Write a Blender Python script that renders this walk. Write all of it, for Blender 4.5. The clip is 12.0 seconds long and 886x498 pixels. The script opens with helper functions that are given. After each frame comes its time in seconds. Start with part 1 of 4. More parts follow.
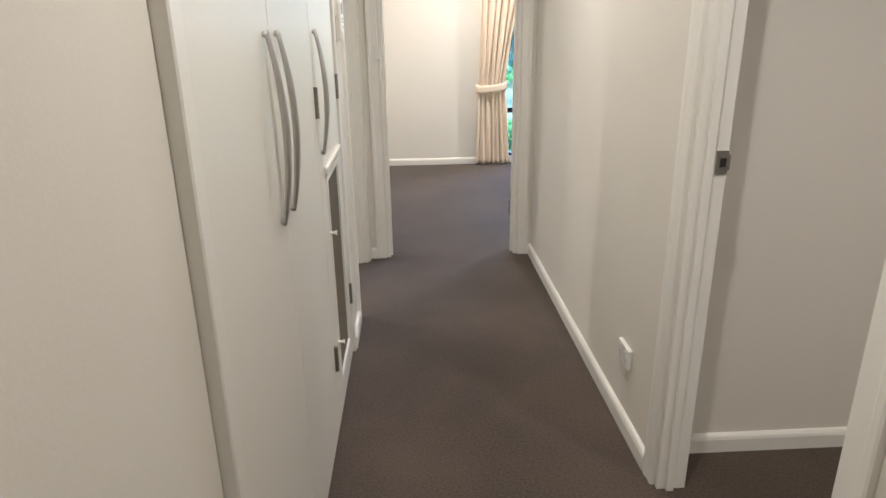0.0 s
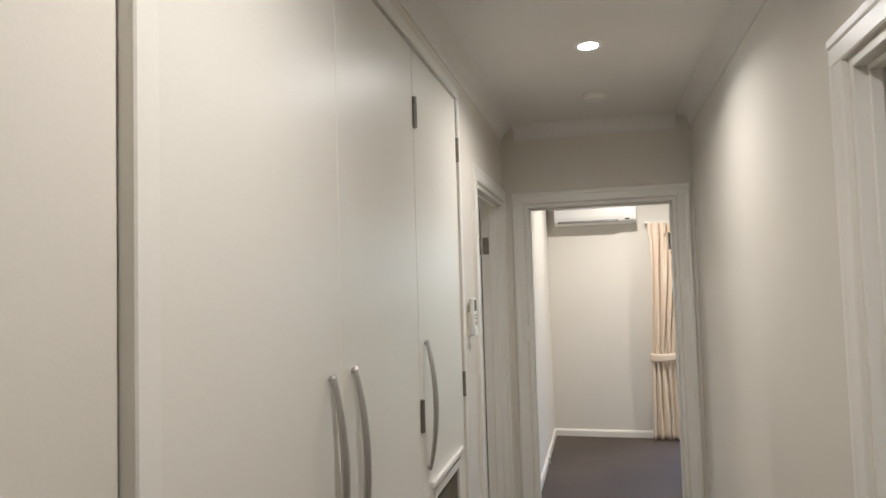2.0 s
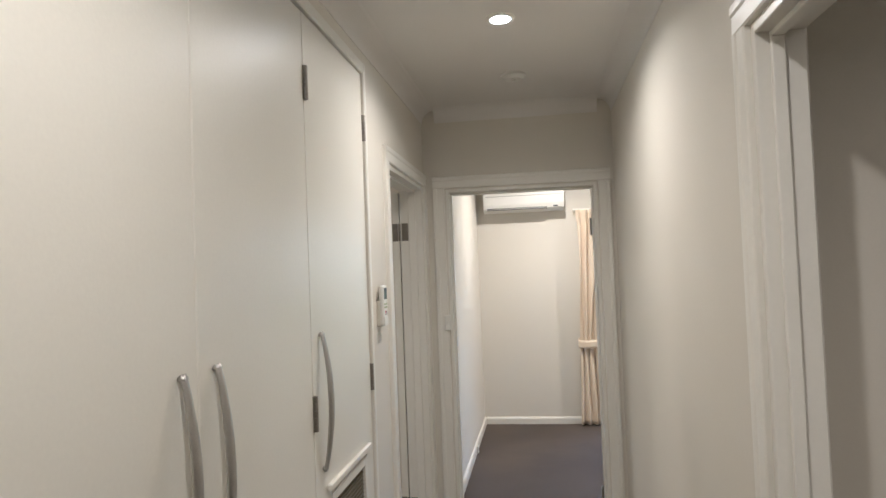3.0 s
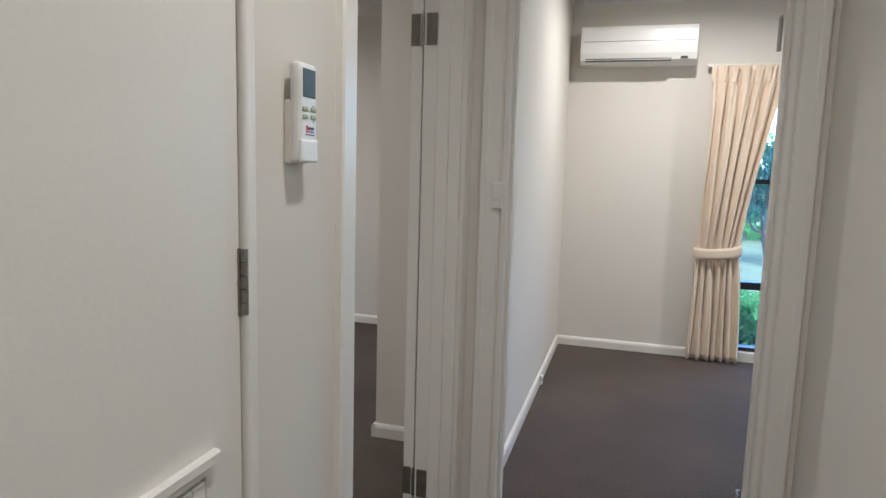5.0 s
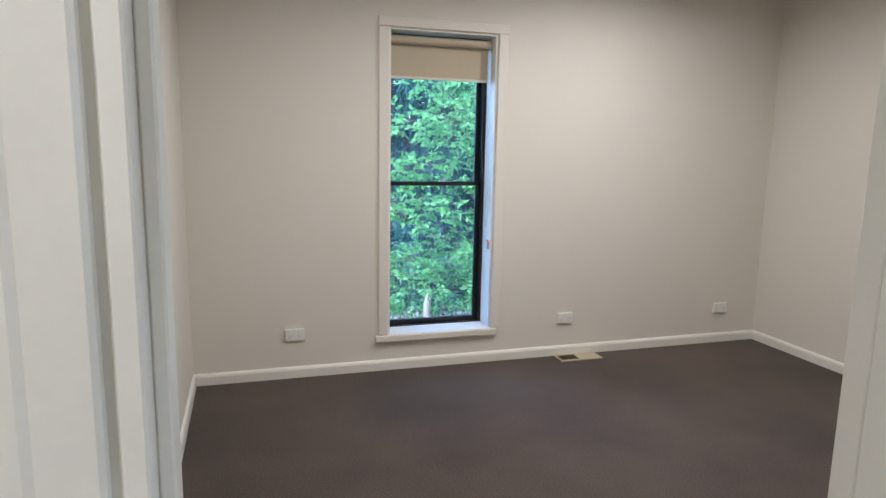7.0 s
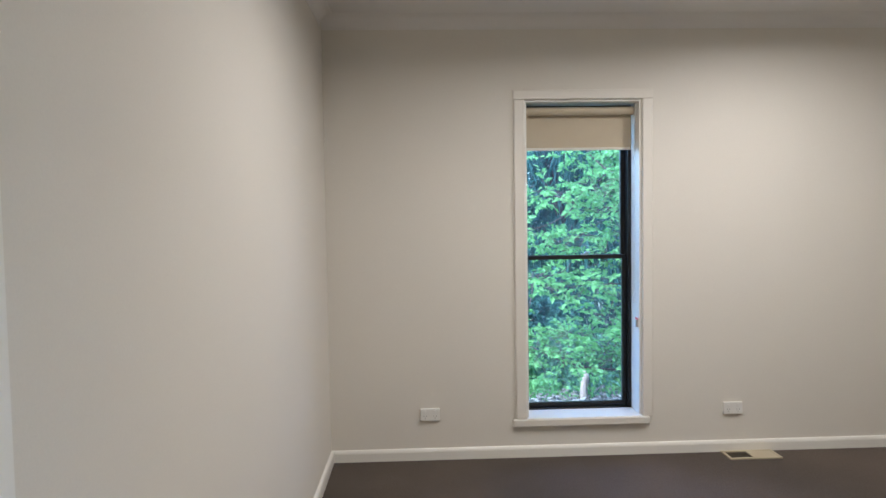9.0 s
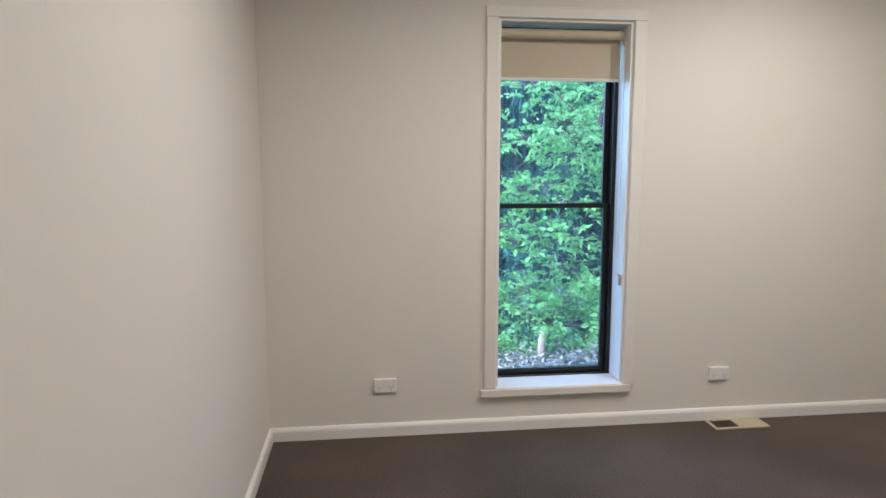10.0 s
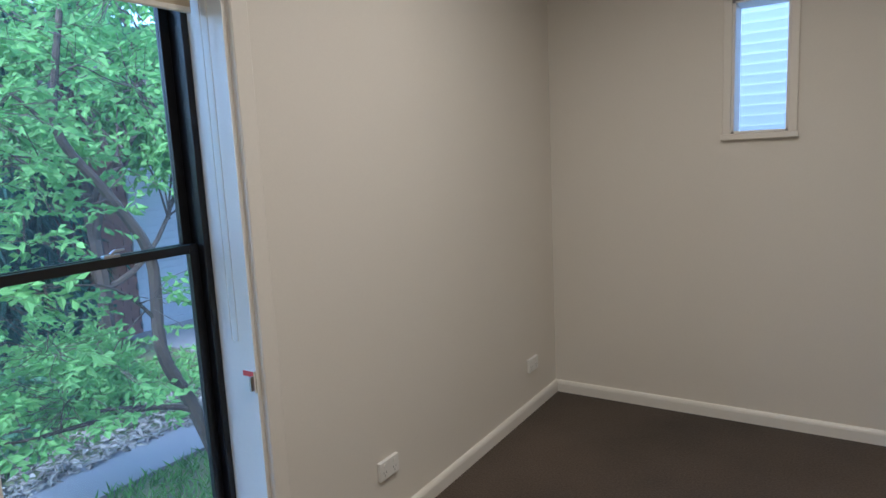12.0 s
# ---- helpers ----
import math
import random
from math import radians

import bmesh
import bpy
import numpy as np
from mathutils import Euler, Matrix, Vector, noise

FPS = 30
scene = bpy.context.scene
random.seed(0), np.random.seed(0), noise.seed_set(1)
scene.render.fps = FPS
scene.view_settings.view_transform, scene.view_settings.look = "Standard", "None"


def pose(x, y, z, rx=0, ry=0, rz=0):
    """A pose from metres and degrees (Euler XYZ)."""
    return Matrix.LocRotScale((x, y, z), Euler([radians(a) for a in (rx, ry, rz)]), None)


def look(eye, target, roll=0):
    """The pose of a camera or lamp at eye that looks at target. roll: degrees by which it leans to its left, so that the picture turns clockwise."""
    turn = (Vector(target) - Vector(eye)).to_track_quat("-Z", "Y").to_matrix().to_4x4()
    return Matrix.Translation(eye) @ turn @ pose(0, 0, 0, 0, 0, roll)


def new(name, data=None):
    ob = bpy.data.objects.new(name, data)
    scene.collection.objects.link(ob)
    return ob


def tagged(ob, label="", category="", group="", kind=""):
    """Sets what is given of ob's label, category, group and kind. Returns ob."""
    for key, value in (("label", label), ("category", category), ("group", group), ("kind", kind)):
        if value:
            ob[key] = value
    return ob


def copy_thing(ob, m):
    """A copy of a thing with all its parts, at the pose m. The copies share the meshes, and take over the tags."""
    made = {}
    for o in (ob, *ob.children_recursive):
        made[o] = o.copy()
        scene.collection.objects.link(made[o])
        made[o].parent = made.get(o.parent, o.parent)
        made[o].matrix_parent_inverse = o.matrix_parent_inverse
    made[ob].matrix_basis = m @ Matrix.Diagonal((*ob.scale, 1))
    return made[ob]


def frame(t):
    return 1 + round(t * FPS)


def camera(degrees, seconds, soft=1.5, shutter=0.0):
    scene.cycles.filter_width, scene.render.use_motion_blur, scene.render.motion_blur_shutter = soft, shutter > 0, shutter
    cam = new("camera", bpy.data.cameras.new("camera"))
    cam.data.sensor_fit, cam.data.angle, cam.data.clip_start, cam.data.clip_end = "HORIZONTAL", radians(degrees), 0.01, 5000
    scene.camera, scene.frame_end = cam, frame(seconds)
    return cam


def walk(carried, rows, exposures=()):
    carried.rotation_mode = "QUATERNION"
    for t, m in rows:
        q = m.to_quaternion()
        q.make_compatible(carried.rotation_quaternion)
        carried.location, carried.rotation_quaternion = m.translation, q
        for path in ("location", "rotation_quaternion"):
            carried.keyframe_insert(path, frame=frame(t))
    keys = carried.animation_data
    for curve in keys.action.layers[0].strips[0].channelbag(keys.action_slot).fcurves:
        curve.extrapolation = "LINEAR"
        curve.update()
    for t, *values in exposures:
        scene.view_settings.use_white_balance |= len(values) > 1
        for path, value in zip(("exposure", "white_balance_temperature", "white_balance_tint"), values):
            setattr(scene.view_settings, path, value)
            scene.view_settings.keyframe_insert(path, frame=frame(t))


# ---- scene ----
cam = camera(69.4, 12.0)
PATH = [
    (0, (0.302, 0.335, 1.428), (0.389, 2.222, 0.77), -0.9),
    (0.5, (0.31, 0.341, 1.393), (0.377, 2.194, 0.643), -0.9),
    (1, (0.339, 0.442, 1.464), (0.205, 2.371, 0.951), -2.2),
    (1.5, (0.405, 0.539, 1.534), (0.05, 2.496, 1.329), -1.9),
    (2, (0.537, 0.54, 1.607), (0.065, 2.481, 1.708), -1.7),
    (2.5, (0.61, 0.556, 1.66), (0.205, 2.492, 1.957), -2.3),
    (3, (0.629, 0.705, 1.592), (0.337, 2.683, 1.654), -2.2),
    (3.2, (0.622, 0.821, 1.549), (0.392, 2.807, 1.492), -1.3),
    (4.8, (0.535, 2.101, 1.365), (0.085, 4.038, 1.150), 1.0),
    (5, (0.536, 2.221, 1.38), (-0.02, 4.125, 1.121), 1.6),
    (5.5, (0.544, 2.608, 1.376), (-0.374, 4.35, 1.024), 1.7),
    (6, (0.578, 2.954, 1.4), (-0.799, 4.352, 1.014), 1.9),
    (6.2, (0.547, 3.059, 1.409), (-0.96, 4.318, 1.032), 1.9),
    (6.5, (0.486, 3.262, 1.443), (-1.19, 4.291, 1.083), 1.9),
    (7, (0.442, 3.48, 1.469), (-1.444, 4.062, 1.147), 1.1),
    (7.4, (0.432, 3.635, 1.465), (-1.529, 3.896, 1.175), 0.5),
    (7.5, (0.426, 3.644, 1.46), (-1.543, 3.86, 1.184), 0.2),
    (7.7, (0.412, 3.667, 1.438), (-1.568, 3.818, 1.196), -0.3),
    (9.3, (0.255, 3.7, 1.471), (-1.742, 3.775, 1.38), -0.9),
    (9.5, (0.16, 3.702, 1.467), (-1.831, 3.783, 1.298), -0.8),
    (10, (-0.238, 3.652, 1.423), (-2.207, 3.891, 1.169), -0.0),
    (10.5, (-0.696, 3.675, 1.384), (-2.602, 4.219, 1.12), 0.1),
    (11, (-1.175, 3.714, 1.435), (-2.922, 4.654, 1.182), -1.8),
    (11.5, (-1.624, 3.744, 1.439), (-3.027, 5.14, 1.151), -2.0),
    (12, (-2.046, 3.806, 1.455), (-3.119, 5.468, 1.159), -2.8),
]
walk(cam, [(t, look(eye, target, roll)) for t, eye, target, roll in PATH], [
    (0.0, 3.8, 4800, 10), (1.2, 3.55, 4800, 10), (2.3, 3.2, 4800, 10), (3.2, 3.3, 4800, 10), (5.0, 3.1, 4600, 10), (5.5, 2.95, 4700, 10), (6.0, 3.2, 4700, 10), (6.5, 3.27, 4700, 10), (7.0, 3.45, 4600, 10), (7.7, 3.45, 4500, 10),
    (9.5, 3.45, 4700, 10), (10.5, 3.4, 4700, 10), (11.3, 3.15, 4700, 10), (12.0, 2.8, 4750, 10)])

# ---- light ----
world = bpy.data.worlds.new("sky")
scene.world = world
world.use_nodes = True
wn = world.node_tree.nodes
sky = wn.new("ShaderNodeTexSky")
sky.sky_type = "NISHITA"
sky.sun_disc = False
SUN_HIGH, SUN_ROUND = radians(50), radians(152)
sky.sun_elevation = SUN_HIGH
sky.sun_rotation = SUN_ROUND
wn["Background"].inputs[1].default_value = 0.15
world.node_tree.links.new(sky.outputs[0], wn["Background"].inputs[0])
sun_data = bpy.data.lights.new("sun", "SUN")
sun_data.energy, sun_data.angle, sun_data.color = 1.1, radians(36), (1.0, 0.95, 0.88)
sun = new("sun", sun_data)
sun.matrix_world = look((0, 0, 20), Vector((0, 0, 20)) - Vector((math.sin(SUN_ROUND) * math.cos(SUN_HIGH), math.cos(SUN_ROUND) * math.cos(SUN_HIGH), math.sin(SUN_HIGH))))

HALL_Z, ROOM_Z = 2.50, 2.66
LAMPS = [  # x, y, ceiling height, watts
    # y 1.25 is an assumed place; y -1.3 is added unseen fill
    (0.53, 3.03, HALL_Z, 0.95), (0.53, 1.25, HALL_Z, 1.0), (0.53, -1.3, HALL_Z, 0.4),
    (-2.4, 5.7, ROOM_Z, 2.4), (-1.9, 4.4, ROOM_Z, 2.7),
    (0.82, 6.27, ROOM_Z, 2.9), (2.6, 6.27, ROOM_Z, 4.2),
    # added fill for the side room, no fitting known there
    (2.1, 0.6, HALL_Z, 1.4),
]
LAMP_COLOUR = (1.0, 0.75, 0.49)
for lx, ly, lz, watts in LAMPS:
    ld = bpy.data.lights.new("downlight_and_fill_beam", "AREA")
    ld.shape, ld.size, ld.energy, ld.color, ld.spread = "DISK", 0.07, watts, LAMP_COLOUR, radians(152 if lz == HALL_Z else 166)
    new("downlight_and_fill_beam", ld).matrix_world = look((lx, ly, lz - 0.012), (lx, ly + 0.001, 0))


# ---- materials ----
def material(name, colour, rough=0.6, metal=0.0, vary=0.06, coarse=1.5, fine=60.0, bump=0.05, random_vary=0.0, sheen=0.0, spread=0.4):
    m = bpy.data.materials.new(name)
    m.use_nodes = True
    nt = m.node_tree
    n, l = nt.nodes, nt.links
    b = n["Principled BSDF"]
    geo = n.new("ShaderNodeNewGeometry")
    big, small = n.new("ShaderNodeTexNoise"), n.new("ShaderNodeTexNoise")
    big.inputs["Scale"].default_value, small.inputs["Scale"].default_value = coarse, fine
    big.inputs["Detail"].default_value, small.inputs["Detail"].default_value = 4, 3
    l.new(geo.outputs["Position"], big.inputs["Vector"])
    l.new(geo.outputs["Position"], small.inputs["Vector"])
    add = n.new("ShaderNodeMath")
    l.new(big.outputs["Fac"], add.inputs[0])
    l.new(small.outputs["Fac"], add.inputs[1])
    rng = n.new("ShaderNodeMapRange")
    rng.inputs["From Min"].default_value, rng.inputs["From Max"].default_value = 1 - spread, 1 + spread
    rng.inputs["To Min"].default_value, rng.inputs["To Max"].default_value = 1 - vary, 1 + vary
    l.new(add.outputs[0], rng.inputs["Value"])
    fac = rng.outputs["Result"]
    if random_vary:
        ra = n.new("ShaderNodeMapRange")
        ra.inputs["To Min"].default_value, ra.inputs["To Max"].default_value = 1 - random_vary, 1 + random_vary
        l.new(geo.outputs["Random Per Island"], ra.inputs["Value"])
        mm = n.new("ShaderNodeMath")
        mm.operation = "MULTIPLY"
        l.new(fac, mm.inputs[0])
        l.new(ra.outputs["Result"], mm.inputs[1])
        fac = mm.outputs[0]
    mul = n.new("ShaderNodeVectorMath")
    mul.operation = "SCALE"
    mul.inputs[0].default_value = colour
    l.new(fac, mul.inputs["Scale"])
    l.new(mul.outputs[0], b.inputs["Base Color"])
    b.inputs["Roughness"].default_value, b.inputs["Metallic"].default_value = rough, metal
    b.inputs["Sheen Weight"].default_value = sheen
    if bump:
        bp = n.new("ShaderNodeBump")
        bp.inputs["Strength"].default_value, bp.inputs["Distance"].default_value = bump, 0.004
        l.new(small.outputs["Fac"], bp.inputs["Height"])
        l.new(bp.outputs[0], b.inputs["Normal"])
    return m


def glowing(name, colour, strength):
    m = bpy.data.materials.new(name)
    m.use_nodes = True
    b = m.node_tree.nodes["Principled BSDF"]
    b.inputs["Emission Color"].default_value = (*colour, 1)
    b.inputs["Emission Strength"].default_value = strength
    return m


def glassy(name):
    m = bpy.data.materials.new(name)
    m.use_nodes = True
    b = m.node_tree.nodes["Principled BSDF"]
    b.inputs["Transmission Weight"].default_value = 1.0
    b.inputs["Roughness"].default_value = 0.0
    b.inputs["IOR"].default_value = 1.2
    nt = m.node_tree
    # faint pale veil mixed into the glass to stand for glare and haze
    glare_veil, mix = nt.nodes.new("ShaderNodeBsdfTranslucent"), nt.nodes.new("ShaderNodeMixShader")
    glare_veil.inputs["Color"].default_value = (0.9, 0.92, 0.92, 1)
    mix.inputs[0].default_value = 0.012
    nt.links.new(b.outputs[0], mix.inputs[1])
    nt.links.new(glare_veil.outputs[0], mix.inputs[2])
    nt.links.new(mix.outputs[0], nt.nodes["Material Output"].inputs["Surface"])
    return m


def leafy(name, colour, vary=0.22):
    m = material(name, colour, 0.75, vary=0.2, coarse=0.8, fine=9.0, bump=0, random_vary=vary)
    nt = m.node_tree
    tr, mix = nt.nodes.new("ShaderNodeBsdfTranslucent"), nt.nodes.new("ShaderNodeMixShader")
    b = nt.nodes["Principled BSDF"]
    nt.links.new(b.inputs["Base Color"].links[0].from_socket, tr.inputs["Color"])
    mix.inputs[0].default_value = 0.5
    nt.links.new(b.outputs[0], mix.inputs[1])
    nt.links.new(tr.outputs[0], mix.inputs[2])
    nt.links.new(mix.outputs[0], nt.nodes["Material Output"].inputs["Surface"])
    return m


WALL = material("wall_paint", (0.72, 0.685, 0.605), 0.75, vary=0.025, coarse=1.2, fine=180, bump=0.06)
CEIL = material("ceiling_paint", (0.76, 0.74, 0.70), 0.85, vary=0.02, coarse=1.0, fine=150, bump=0.05)
CASING = material("window_casing_paint", (0.75, 0.715, 0.635), 0.5, vary=0.02, coarse=3, fine=90, bump=0.03)
TRIM = material("gloss_white_paint", (0.80, 0.778, 0.71), 0.34, vary=0.02, coarse=3, fine=90, bump=0.03)
DOOR = material("cupboard_paint", (0.78, 0.757, 0.68), 0.39, vary=0.025, coarse=2, fine=120, bump=0.06)
CARPET = material("brown_carpet", (0.063, 0.046, 0.033), 0.95, vary=0.5, coarse=1.3, fine=110, bump=0.6, sheen=0.12, spread=0.3)
STEEL = material("brushed_steel", (0.52, 0.51, 0.49), 0.38, 1.0, vary=0.08, coarse=12, fine=300, bump=0.03)
HINGE = material("worn_hinge_steel", (0.30, 0.28, 0.25), 0.42, 1.0, vary=0.2, coarse=40, fine=300, bump=0.05)
PLASTIC = material("white_plastic", (0.78, 0.77, 0.72), 0.35, vary=0.015, coarse=6, fine=200, bump=0.02)
CREAMPL = material("cream_plastic", (0.72, 0.69, 0.60), 0.4, vary=0.02, coarse=6, fine=200, bump=0.02)
DARKPL = material("dark_plastic", (0.03, 0.03, 0.032), 0.4, vary=0.1, coarse=6, fine=200, bump=0.02)
# grey that paints the shade in the outlets' pin holes
SLOT_SHADE = material("slot_shade_grey", (0.35, 0.34, 0.32), 0.4, vary=0.02, bump=0)
BLACK = material("black_window_paint", (0.006, 0.0065, 0.008), 0.36, vary=0.2, coarse=8, fine=120, bump=0.03)
LCD = material("lcd_screen", (0.018, 0.032, 0.028), 0.4, vary=0.1, coarse=30, fine=200, bump=0)
GREENBTN = material("pale_green_rubber", (0.40, 0.45, 0.27), 0.5, vary=0.05, coarse=60, fine=300, bump=0.02)
RED = material("red_print", (0.62, 0.07, 0.06), 0.5, vary=0.05, bump=0)
BLUE = material("blue_print", (0.08, 0.10, 0.45), 0.5, vary=0.05, bump=0)
FABRIC = material("beige_blind_fabric", (0.52, 0.45, 0.32), 0.85, vary=0.05, coarse=5, fine=500, bump=0.15)
CURTAIN = material("cream_curtain_cloth", (0.76, 0.65, 0.50), 0.85, vary=0.06, coarse=4, fine=420, bump=0.2, sheen=0.3)
GRILLE = material("bronze_grille", (0.20, 0.17, 0.12), 0.5, 0.3, vary=0.15, coarse=10, fine=100, bump=0.03)
# near-black colour for the shade inside holes that are not cut
HOLE_SHADE = material("hole_shade", (0.02, 0.018, 0.016), 0.9, vary=0.1, bump=0)
BRASSY = material("beige_enamel", (0.50, 0.44, 0.30), 0.4, 0.1, vary=0.06, coarse=15, fine=200, bump=0.03)
GLOW = glowing("lamp_glow", (1.0, 0.9, 0.74), 14.0)
GLASS = glassy("window_glass")
BARK = material("bark", (0.085, 0.065, 0.05), 0.9, vary=0.4, coarse=9, fine=60, bump=0.6)
LEAF = leafy("fresh_leaf", (0.21, 0.41, 0.12))
LEAF2 = leafy("deep_leaf", (0.11, 0.22, 0.12))
LEAF3 = leafy("needle_leaf", (0.055, 0.13, 0.095), 0.3)
GRASS = leafy("grass_blade", (0.13, 0.26, 0.06), 0.3)
SOIL = material("ground_soil", (0.13, 0.15, 0.07), 0.95, vary=0.4, coarse=1.3, fine=30, bump=0.5)
CONCRETE = material("driveway_concrete", (0.22, 0.22, 0.215), 0.9, vary=0.12, coarse=1.0, fine=70, bump=0.3)
BRICK = material("red_brick", (0.24, 0.125, 0.095), 0.85, vary=0.25, coarse=6, fine=60, bump=0.3)
BRICKDARK = material("brown_brick", (0.07, 0.042, 0.036), 0.85, vary=0.25, coarse=6, fine=60, bump=0.3)
BOARD = material("white_weatherboard", (0.55, 0.57, 0.60), 0.55, vary=0.06, coarse=3, fine=50, bump=0.08)
LAPBOARD = material("blue_grey_weatherboard", (0.34, 0.40, 0.46), 0.5, vary=0.06, coarse=3, fine=50, bump=0.08)
ROOF = material("roof_tile", (0.12, 0.10, 0.10), 0.8, vary=0.2, coarse=4, fine=50, bump=0.3)
LITTER = material("dry_leaf", (0.27, 0.25, 0.21), 0.9, vary=0.2, coarse=10, fine=60, bump=0, random_vary=0.3)

# ---- building helpers ----
ORIGIN = {}


def box(bm, x0, x1, y0, y1, z0, z1, bev=0.0, seg=1):
    r = bmesh.ops.create_cube(bm, size=1.0)
    vs = r["verts"]
    bmesh.ops.scale(bm, vec=(x1 - x0, y1 - y0, z1 - z0), verts=vs)
    bmesh.ops.translate(bm, vec=((x0 + x1) / 2, (y0 + y1) / 2, (z0 + z1) / 2), verts=vs)
    if bev:
        es = list({e for v in vs for e in v.link_edges})
        bmesh.ops.bevel(bm, geom=es, offset=bev, segments=seg, profile=0.5, affect="EDGES")
    return bm


def cylinder(bm, centre, axis, r, h, seg=20, r2=None):
    out = bmesh.ops.create_cone(bm, cap_ends=True, segments=seg, radius1=r, radius2=r if r2 is None else r2, depth=h)
    m = Vector((0, 0, 1)).rotation_difference(Vector(axis)).to_matrix().to_4x4()
    bmesh.ops.transform(bm, matrix=Matrix.Translation(centre) @ m, verts=out["verts"])
    return bm


def tube(bm, points, radii, seg=8):
    rings = []
    for i, p in enumerate(points):
        a, b = Vector(points[max(i - 1, 0)]), Vector(points[min(i + 1, len(points) - 1)])
        d = (b - a).normalized()
        side = d.cross(Vector((0.31, 0.17, 0.93))).normalized()
        up = side.cross(d)
        rings.append([bm.verts.new(Vector(p) + radii[i] * (math.cos(k * 2 * math.pi / seg) * side + math.sin(k * 2 * math.pi / seg) * up)) for k in range(seg)])
    for r, s in zip(rings, rings[1:]):
        for k in range(seg):
            bm.faces.new((r[k], r[(k + 1) % seg], s[(k + 1) % seg], s[k]))
    bm.faces.new(rings[0][::-1])
    bm.faces.new(rings[-1])
    return bm


def prism(bm, profile, start, along, length, out, up=(0, 0, 1)):
    """A profile of (out, up) pairs drawn along a line."""
    a, o, u, s = Vector(along), Vector(out), Vector(up), Vector(start)
    rings = [[bm.verts.new(s + a * d + o * p + u * q) for p, q in profile] for d in (0, length)]
    n = len(profile)
    for k in range(n):
        bm.faces.new((rings[0][k], rings[0][(k + 1) % n], rings[1][(k + 1) % n], rings[1][k]))
    bm.faces.new(rings[0][::-1])
    bm.faces.new(rings[1])
    bmesh.ops.recalc_face_normals(bm, faces=bm.faces)
    return bm


def to_mesh(name, bm, mat, shift=(0, 0, 0), smooth=False):
    bmesh.ops.translate(bm, vec=-Vector(shift), verts=bm.verts)
    me = bpy.data.meshes.new(name)
    bm.to_mesh(me)
    bm.free()
    me.materials.append(mat)
    if smooth:
        me.shade_smooth()
    return me


def thing(name, loc, label, category, group="", kind=""):
    ob = new(name)
    ob.location = loc
    ORIGIN[ob] = Vector(loc)
    return tagged(ob, label, category, group, kind)


def part(name, bm, mat, parent, label="", smooth=False):
    ob = new(name, to_mesh(name, bm, mat, ORIGIN[parent], smooth))
    ob.parent = parent
    ORIGIN[ob] = ORIGIN[parent]
    return tagged(ob, label)


def solid(name, bm, mat, label, category, group="", kind="", loc=(0, 0, 0), smooth=False):
    ob = new(name, to_mesh(name, bm, mat, loc, smooth))
    ob.location = loc
    ORIGIN[ob] = Vector(loc)
    return tagged(ob, label, category, group, kind)


def B(*a, **k):
    return box(bmesh.new(), *a, **k)


def holed(bm, axis, f0, f1, a0, a1, z0, z1, openings):
    """A wall across one axis from f0 to f1 thick, with openings (a, a, z, z) cut right through."""
    def put(p, q, r, s):
        if q - p > 1e-4 and s - r > 1e-4:
            box(bm, f0, f1, p, q, r, s) if axis == "x" else box(bm, p, q, f0, f1, r, s)
    at = a0
    for o0, o1, oz0, oz1 in sorted(openings):
        put(at, o0, z0, z1)
        put(o0, o1, z0, oz0)
        put(o0, o1, oz1, z1)
        at = o1
    put(at, a1, z0, z1)
    bmesh.ops.remove_doubles(bm, verts=bm.verts, dist=1e-4)
    return bm


def wall(name, axis, f0, f1, a0, a1, z0, z1, openings=(), label="warm white painted plaster wall", mat=None):
    return solid(name, holed(bmesh.new(), axis, f0, f1, a0, a1, z0, z1, openings), mat or WALL, label, "wall", kind="structure")


# ---- shell ----
BASE = -0.8
D1 = (3.394, 4.228, 0.0, 2.055)      # bedroom doorway in the hall's wall
D2 = (0.125, 0.966, 0.0, 2.04)      # doorway at the hall's end
D3 = (1.25, 2.018, 0.0, 2.04)       # doorway across from the cupboards
W1 = (4.336, 5.045, 0.20, 2.168)    # tall bedroom window
W2 = (-2.565, -2.315, 1.48, 2.11)   # small bedroom window
W3 = (1.22, 3.70, 0.07, 2.11)       # window of the room at the end

floor = solid("floor", B(-3.60, 4.05, -2.15, 7.35, -0.12, 0.0), CARPET, "dark brown cut pile carpet with faint marks", "floor", kind="structure")
wall("wall_hall_west", "x", -0.115, -0.012, -2.05, 1.178, 0, HALL_Z)
wall("wall_hall_doorway", "x", -0.115, 0.0, 3.042, 4.30, 0, ROOM_Z, [D1])
wall("wall_between_rooms", "x", -0.115, 0.028, 4.30, 7.28, 0, ROOM_Z)
wall("wall_robe_front", "y", 5.13, 5.23, -0.645, -0.115, 0, ROOM_Z)
wall("wall_robe_side", "x", -0.645, -0.545, 5.23, 7.28, 0, ROOM_Z)
wall("wall_hall_end", "y", 4.30, 4.42, 0.028, 4.0, 0, ROOM_Z, [D2])
wall("wall_hall_east", "x", 1.06, 1.15, -2.05, 4.30, 0, ROOM_Z, [D3])
wall("wall_hall_south", "y", -2.15, -2.05, -0.115, 3.1, 0, HALL_Z)
wall("wall_side_room_north", "y", 2.19, 2.30, 1.15, 3.1, 0, HALL_Z)
wall("wall_side_room_east", "x", 3.0, 3.1, -2.05, 2.19, 0, HALL_Z)
wall("wall_bedroom_south", "y", 3.02, 3.14, -3.52, -0.115, 0, ROOM_Z)
wall("wall_bedroom_west", "x", -3.76, -3.52, 3.02, 7.50, BASE, ROOM_Z, [W1])
